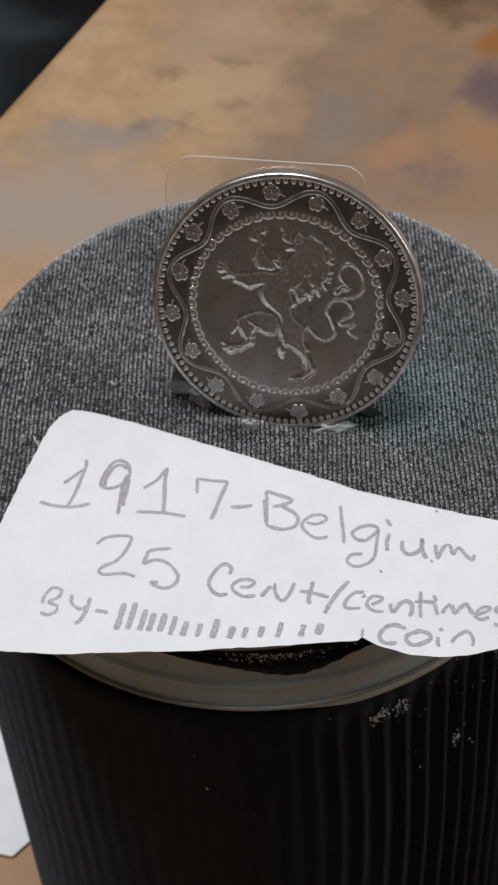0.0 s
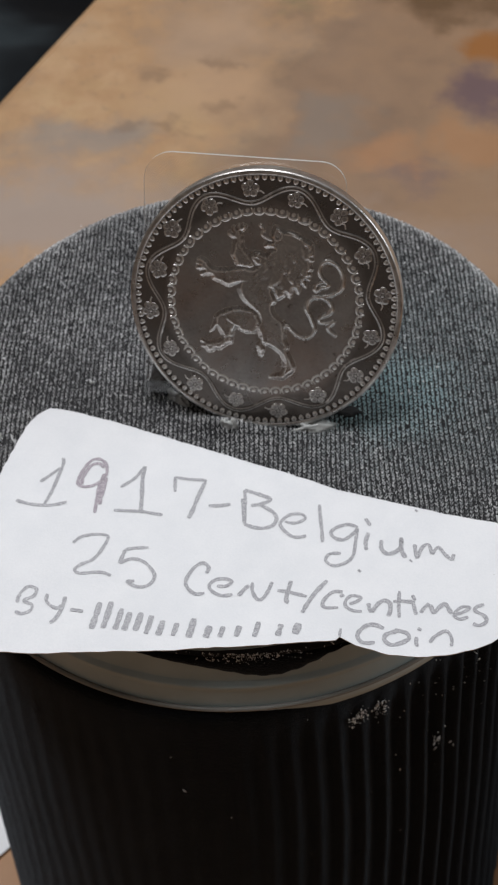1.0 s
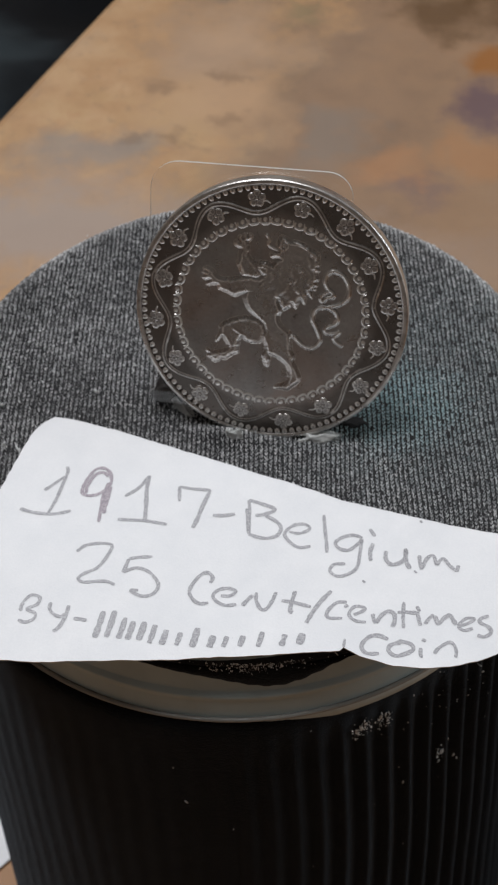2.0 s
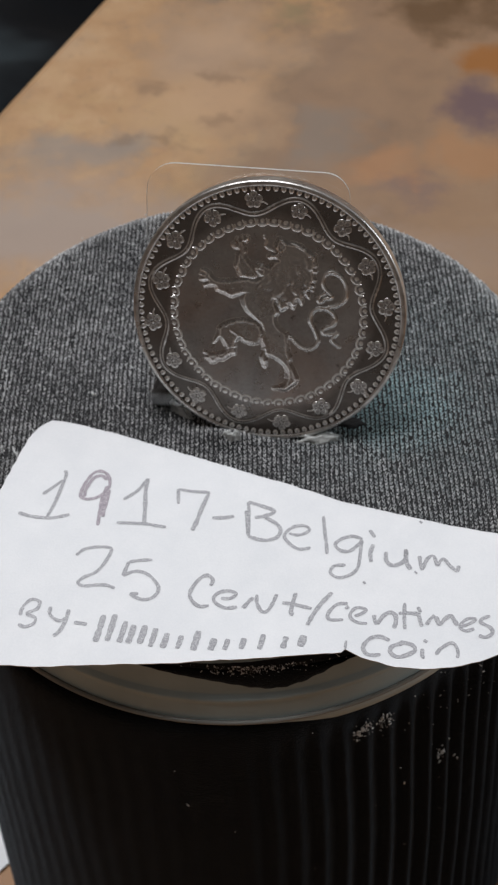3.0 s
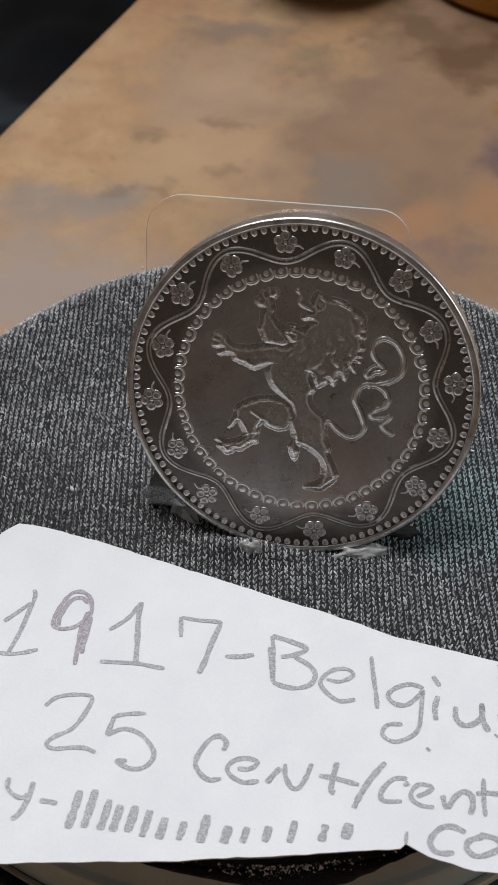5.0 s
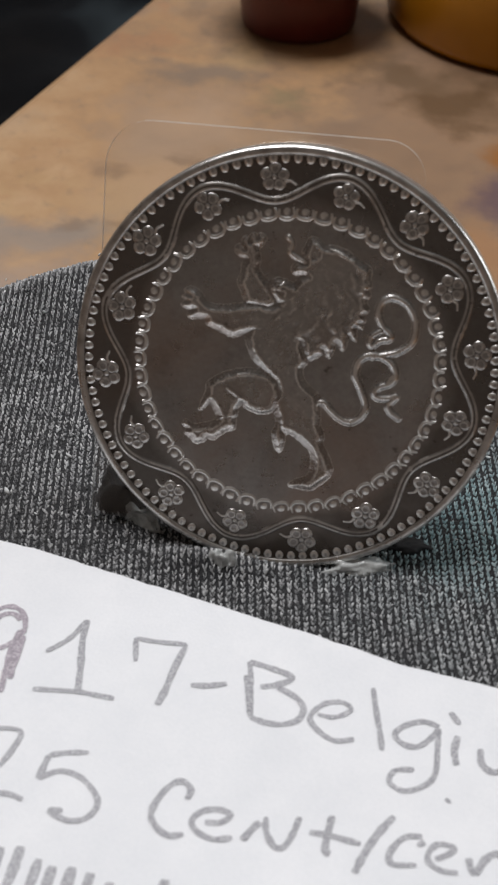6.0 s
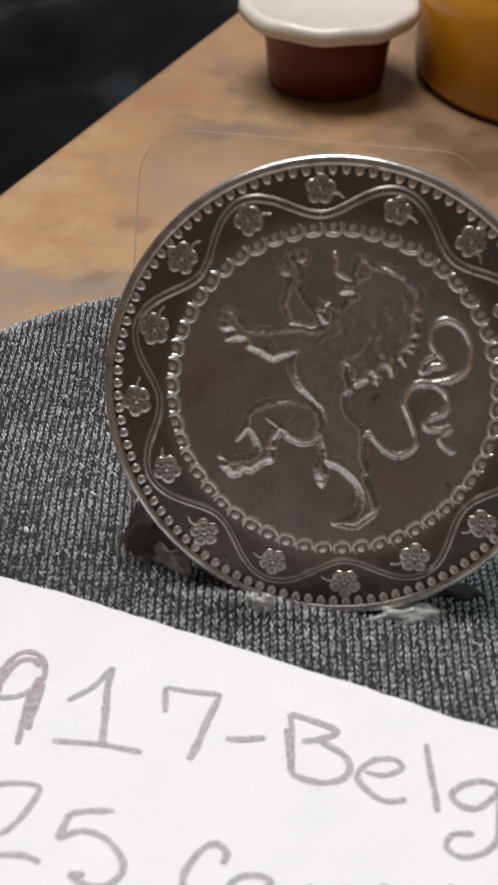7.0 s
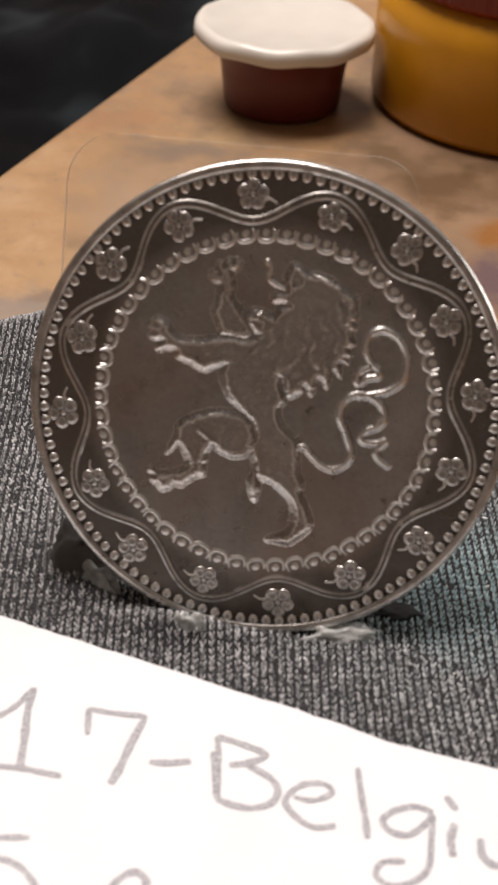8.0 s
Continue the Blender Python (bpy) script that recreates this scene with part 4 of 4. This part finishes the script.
def pencil(name, x, y, strokes, label="grey pencil handwriting", thick=0.36, lead="pencil"):
    """One handwritten character: uneven pencil strokes drawn about its foot at (x, y) on the sheet."""
    rng = random.Random(f"{name} {x} {y}")
    verts, faces = [], []
    for stroke in strokes:
        line = smooth_line([(x + a, y + b) for a, b in stroke], 8)
        n, start = len(line), len(verts)
        press = rng.uniform(0.85, 1.15)
        for k, (px, py) in enumerate(line):
            (xa, ya), (xb, yb) = line[max(0, k - 1)], line[min(n - 1, k + 1)]
            d = math.hypot(xb - xa, yb - ya) or 1.0
            end = min(1.0, 0.65 + 0.2 * min(k, n - 1 - k))
            half = thick / 2 * press * end * (1 + 0.35 * noise.noise((px * 2.1, py * 2.1, 6.0)))
            for s in (-half, half):
                qx, qy = px - (yb - ya) / d * s, py + (xb - xa) / d * s
                verts.append((qx, qy, paper_z(qx, qy) + 0.035))
        faces.extend((start + 2 * k, start + 2 * k + 1, start + 2 * k + 3, start + 2 * k + 2) for k in range(n - 1))
    link(name, mesh_from(name, verts, faces, MAT[lead], smooth=False), NOTE, label=label)


pencil("year_digit", -18.8, -18.5, [[(0.37, 6.05), (0.59, 5.41), (0.52, 4.08), (0.35, 1.89), (0.03, 0.09)], [(0.46, 4.80), (-0.25, 3.83), (-1.05, 2.79)], [(-2.77, 0.24), (-1.48, -0.03), (0.17, -0.03), (1.20, 0.24), (2.09, 0.64)]])
pencil("year_digit", -14.5, -18.8, [[(0.82, 4.98), (0.47, 6.03), (-0.22, 6.61), (-1.02, 6.43), (-1.51, 5.40), (-1.73, 4.21), (-1.69, 3.34), (-1.11, 2.99), (-0.18, 3.26), (0.48, 3.99), (0.82, 4.98)], [(0.39, 5.65), (-0.27, 6.08), (-1.00, 5.62), (-1.37, 4.11), (-1.28, 3.25)], [(0.58, 4.80), (0.43, 3.48), (0.56, 1.73), (0.74, -0.04)], [(0.89, 4.41), (0.94, 3.20), (0.93, 1.78), (0.99, 1.03)], [(0.60, 4.23), (0.64, 2.80), (0.82, 1.28)]], "grey and reddish pencil handwriting", 0.38, "red_pencil")
pencil("year_digit", -10.1, -18.3, [[(-0.15, 5.81), (-0.05, 4.24), (0.32, 2.17), (0.60, 0.27)], [(-0.17, 5.66), (-0.85, 4.13), (-1.91, 2.91)], [(-1.95, 0.04), (-0.46, 0.19), (0.76, 0.30), (1.69, 0.23), (2.72, 0.17)]])
pencil("year_digit", -5.4, -18.2, [[(-1.68, 4.76), (-1.34, 2.98)], [(-1.68, 4.76), (-0.34, 4.66), (1.34, 4.74)], [(1.34, 4.74), (0.97, 2.82), (0.74, 1.08), (0.50, 0.03)]])
pencil("year_digit", -2.3, -16.5, [[(-0.97, 0.05), (0.03, 0.19), (1.04, 0.53)]])
pencil("country_letter", 1.2, -18.3, [[(-1.40, 4.18), (-1.09, 2.52), (-0.78, 0.21)], [(-1.45, 3.14), (-1.09, 1.51), (-0.85, 0.33)], [(-1.40, 4.18), (-0.00, 3.88), (1.20, 3.42), (0.43, 2.78), (-0.54, 2.45)], [(0.46, 2.58), (1.61, 1.99), (2.09, 1.26), (1.84, 0.43), (0.95, -0.02), (0.05, -0.01), (-0.78, 0.21)]])
pencil("country_letter", 4.9, -19.0, [[(-0.78, 1.73), (0.18, 1.65), (1.05, 2.29), (0.57, 2.76), (-0.37, 2.58), (-1.02, 1.90), (-1.14, 1.22), (-0.45, 0.45), (0.40, 0.03), (1.41, 0.29)]])
pencil("country_letter", 7.5, -19.2, [[(-0.45, 4.29), (-0.14, 2.66), (0.21, 1.05), (0.39, -0.04)]])
pencil("country_letter", 9.9, -21.8, [[(1.04, 4.68), (0.13, 4.90), (-0.87, 4.46), (-1.37, 3.75), (-0.88, 3.15), (-0.04, 3.11), (0.75, 3.99), (1.01, 4.54)], [(1.01, 4.54), (1.01, 3.04), (0.97, 1.41), (0.45, 0.52), (-0.62, 0.01), (-1.45, 0.49), (-1.18, 1.29), (-0.17, 1.48)]])
pencil("country_letter", 11.9, -19.7, [[(0.09, 2.04), (-0.07, 1.04), (0.08, 0.02)], [(-0.39, 3.70), (0.16, 2.90)]])
pencil("country_letter", 14.6, -20.1, [[(-1.35, 1.72), (-1.26, 0.76), (-0.70, 0.24), (-0.00, 0.50), (0.46, 1.14), (0.41, 2.24)], [(0.43, 2.11), (0.58, 0.83), (1.01, -0.03)]])
pencil("country_letter", 18.0, -20.1, [[(-1.70, 1.59), (-1.52, 0.64), (-1.32, 0.02)], [(-1.33, 0.15), (-0.96, 1.35), (-0.43, 1.73), (-0.04, 0.67)], [(-0.04, 0.67), (0.46, 1.50), (1.12, 0.79), (1.82, 0.16)], [(1.82, 0.16), (1.92, 0.88)]])
pencil("value_digit", -12.9, -25.8, [[(-2.04, 3.25), (-1.43, 4.05), (-0.19, 4.49), (0.99, 4.46), (0.88, 3.26), (0.27, 1.75), (-0.80, 0.90), (-1.18, 0.27), (-0.58, -0.03), (0.76, 0.28), (1.54, 0.33), (2.26, 0.11)]])
pencil("value_digit", -8.7, -26.6, [[(0.82, 4.54), (-0.45, 4.28), (-1.28, 3.97)], [(-1.28, 3.97), (-1.40, 3.04), (-1.47, 2.39)], [(-1.47, 2.39), (-0.46, 3.05), (0.74, 2.84), (1.77, 1.90), (2.03, 1.10), (1.58, 0.27), (0.70, 0.02), (-0.33, 0.44), (0.32, 0.60)]])
pencil("cent_letter", -2.8, -26.6, [[(0.71, 2.41), (0.80, 3.07), (0.26, 3.51), (-0.35, 3.10), (-0.84, 2.06), (-0.97, 1.08), (-0.47, 0.32), (0.21, -0.02), (0.94, 0.21)]])
pencil("cent_letter", -0.5, -26.4, [[(-0.40, 0.97), (0.41, 1.09), (0.83, 1.66), (0.12, 1.88), (-0.71, 1.57), (-1.10, 0.87), (-0.69, 0.29), (0.18, -0.03), (1.16, 0.24)]])
pencil("cent_letter", 2.6, -26.3, [[(-1.42, 0.08), (-1.03, 0.84), (-0.66, 1.40)], [(-0.40, 1.76), (-0.26, 0.82), (0.27, -0.00), (0.77, 0.07), (1.14, 1.01), (1.35, 2.06)]])
pencil("cent_letter", 5.7, -26.3, [[(-0.06, 2.41), (-0.19, 1.12), (-0.21, 0.16), (0.06, 0.01)], [(-1.12, 1.18), (-0.09, 1.13), (1.57, 0.83)]])
pencil("cent_letter", 7.9, -27.3, [[(0.96, 3.81), (0.19, 2.57), (-0.40, 1.23), (-0.79, -0.01)]])
pencil("unit_letter", 9.7, -26.5, [[(0.70, 1.93), (-0.09, 1.83), (-0.63, 1.26), (-0.94, 0.47), (-0.64, 0.00), (0.50, 0.14)], [(0.52, 1.34), (0.84, 1.63)]])
pencil("unit_letter", 11.5, -26.5, [[(-0.35, 0.63), (0.35, 1.09), (0.56, 1.50), (-0.25, 1.59), (-0.70, 1.03), (-0.68, 0.41), (-0.03, -0.01), (0.82, -0.03)]])
pencil("unit_letter", 13.8, -26.7, [[(-0.98, 1.16), (-0.83, 0.56), (-0.59, 0.21)], [(-0.59, 0.21), (-0.18, 1.13), (0.37, 1.63), (0.89, 1.38), (1.01, 0.59), (0.87, -0.04)]])
pencil("unit_letter", 15.7, -26.7, [[(-0.28, 2.83), (-0.22, 1.47), (-0.04, -0.05)], [(-0.73, 1.60), (0.06, 1.75), (1.20, 1.75)]])
pencil("unit_letter", 16.9, -26.3, [[(-0.14, 1.22), (0.01, 0.62), (0.20, 0.03)], [(-0.31, 2.12), (-0.01, 1.54)]])
pencil("unit_letter", 18.8, -26.0, [[(-1.32, -0.05), (-1.02, 0.60), (-0.66, 1.07)], [(-0.55, 0.96), (-0.20, 0.15), (0.25, 0.75), (0.72, 1.17), (1.10, 0.66), (1.37, 0.15)]])
pencil("unit_letter", 21.0, -26.3, [[(-0.58, 0.41), (0.14, 0.74), (0.70, 1.29), (0.10, 1.34), (-0.45, 0.79), (-0.57, 0.29), (-0.07, -0.01), (0.65, 0.32)]])
pencil("unit_letter", 22.6, -26.8, [[(0.35, 2.30), (-0.27, 1.98), (-0.40, 1.54), (0.41, 1.10), (0.63, 0.53), (0.07, 0.04), (-0.52, 0.15)]])
pencil("by_letter", -17.8, -30.8, [[(-0.58, 1.08), (-0.63, 1.69), (-0.49, 1.95)], [(-0.61, 2.00), (-0.05, 2.88), (0.77, 2.74), (0.75, 1.99), (-0.02, 1.34), (0.79, 1.01), (0.84, 0.41), (0.18, -0.04), (-0.53, 0.11)]])
pencil("by_letter", -14.9, -31.5, [[(-0.98, 3.03), (-0.90, 2.30), (-0.37, 1.82), (0.24, 1.65), (0.62, 2.01)], [(0.71, 2.94), (0.69, 1.71), (0.40, 0.58), (-0.02, -0.01)]])
pencil("by_letter", -12.8, -29.9, [[(-0.62, 0.03), (-0.05, 0.05), (0.57, 0.01)]])
pencil("coin_letter", 13.2, -29.8, [[(1.25, 1.69), (0.33, 2.00), (-0.48, 1.66), (-0.97, 0.75), (-0.66, 0.06), (-0.06, -0.04), (0.61, 0.11)]])
pencil("coin_letter", 15.6, -29.8, [[(-0.06, 1.52), (-0.86, 1.12), (-1.00, 0.51), (-0.37, 0.05), (0.52, 0.40), (1.11, 0.95), (0.73, 1.50), (-0.26, 1.62)]])
pencil("coin_letter", 17.5, -29.5, [[(-0.17, 0.85), (-0.11, 0.08), (0.09, -0.01)], [(-0.14, 1.75), (0.21, 1.61)]])
pencil("coin_letter", 19.7, -29.2, [[(-1.17, 0.10), (-0.83, 0.74), (-0.04, 1.43), (0.40, 1.30), (0.69, 0.63), (0.68, -0.02)]])
for bar_x, bar_y, bar_h in ((-11.1, -31.6, 2.9), (-10.1, -31.4, 2.9), (-9.0, -31.4, 2.3), (-8.2, -31.4, 2.0), (-7.2, -31.3, 2.0), (-6.2, -31.5, 2.0), (-5.1, -31.5, 1.6), (-3.8, -31.4, 1.4), (-2.4, -31.4, 2.1), (-0.9, -31.2, 1.3), (0.3, -31.0, 1.2), (1.7, -30.7, 1.2), (3.3, -30.5, 1.7), (5.3, -30.1, 1.3), (6.8, -29.7, 1.2)):
    pencil("pencil_bar", bar_x, bar_y, [[(0.0, 0.0), (0.1, 0.5 * bar_h), (0.15, bar_h)]], "plain grey pencil bar", 0.55)
pencil("pencil_mark", 10.7, -29.5, [[(0.0, 0.0), (0.0, 0.9)]], "small pencil tick", 0.25)
for dot_x, dot_y in ((16.0, -14.6), (11.5, -22.1), (16.0, -20.4)):
    pencil("pencil_mark", dot_x, dot_y, [[(0.0, 0.12), (0.25, -0.12)]], "small pencil tick", 0.22)


# ---- things on the table behind ----
CUP_H = 10.6


def small_cup():
    at = Matrix.Translation((-0.0163, 0.1516, TABLE))
    cup = tagged(empty("single_serve_cup", at), "small dark red-brown plastic cup with a white peel-off lid", "cup")
    prof = [(0.01, 0.0), (8.3, 0.0), (8.8, 0.3), (9.1, 0.9), (9.6, 6.0), (10.2, CUP_H - 0.8), (10.8, CUP_H - 0.3), (10.8, CUP_H), (0.01, CUP_H)]
    v, f = lathe(prof, 72)
    link("body", mesh_from("body", v, f, MAT["cup"]), cup, label="dark red-brown tapered body")
    h = CUP_H
    prof = [(0.01, h + 2.2), (11.6, h + 2.3), (12.4, h + 2.8), (13.3, h + 2.7), (13.8, h + 2.1), (13.9, h + 0.9), (13.5, h + 0.25), (10.8, h + 0.05), (0.01, h + 0.05)]
    v, f = lathe(prof, 72, wave=lambda a, r, z: (r, z + (0.15 * math.sin(9 * a) if r > 12 else 0.0)))
    link("lid", mesh_from("lid", v, f, MAT["lid"]), cup, label="white glossy lid")


def amber_jar():
    at = Matrix.Translation((0.0216, 0.1610, TABLE))
    jar_ob = tagged(empty("amber_jar", at), "amber plastic jar with a dark red lid", "jar")
    prof = [(0.01, 0.0), (22, 0.0), (23.8, 0.6), (24.6, 2.0), (24.6, 15), (23.8, 17.5), (22, 19.0), (21.5, 20), (0.01, 20)]
    v, f = lathe(prof, 96)
    link("body", mesh_from("body", v, f, MAT["amber"]), jar_ob, label="amber translucent body")
    prof = [(0.01, 35), (21.5, 35), (22.8, 34.4), (23.1, 33.4), (23.1, 21), (22.6, 20.05), (0.01, 20.05)]
    v, f = lathe(prof, 240, wave=lambda a, r, z: (r + (0.2 * math.sin(60 * a) if r > 22.9 else 0.0), z))
    link("lid", mesh_from("lid", v, f, MAT["red"]), jar_ob, label="dark red ribbed lid")


def bench_paper():
    pts = [(-100, -10), (-41, -15), (-36, -8), (-42, 26), (-60, 29), (-104, 28)]
    bm = prism(pts, 0.25, 0.05)
    tagged(part("paper_sheet", bm, MAT["paper"], None, at=Matrix.Translation((0, 0, BENCH + 0.0003)), smooth=False), "white sheet of paper lying flat on the bench", "paper")


small_cup()
amber_jar()
bench_paper()
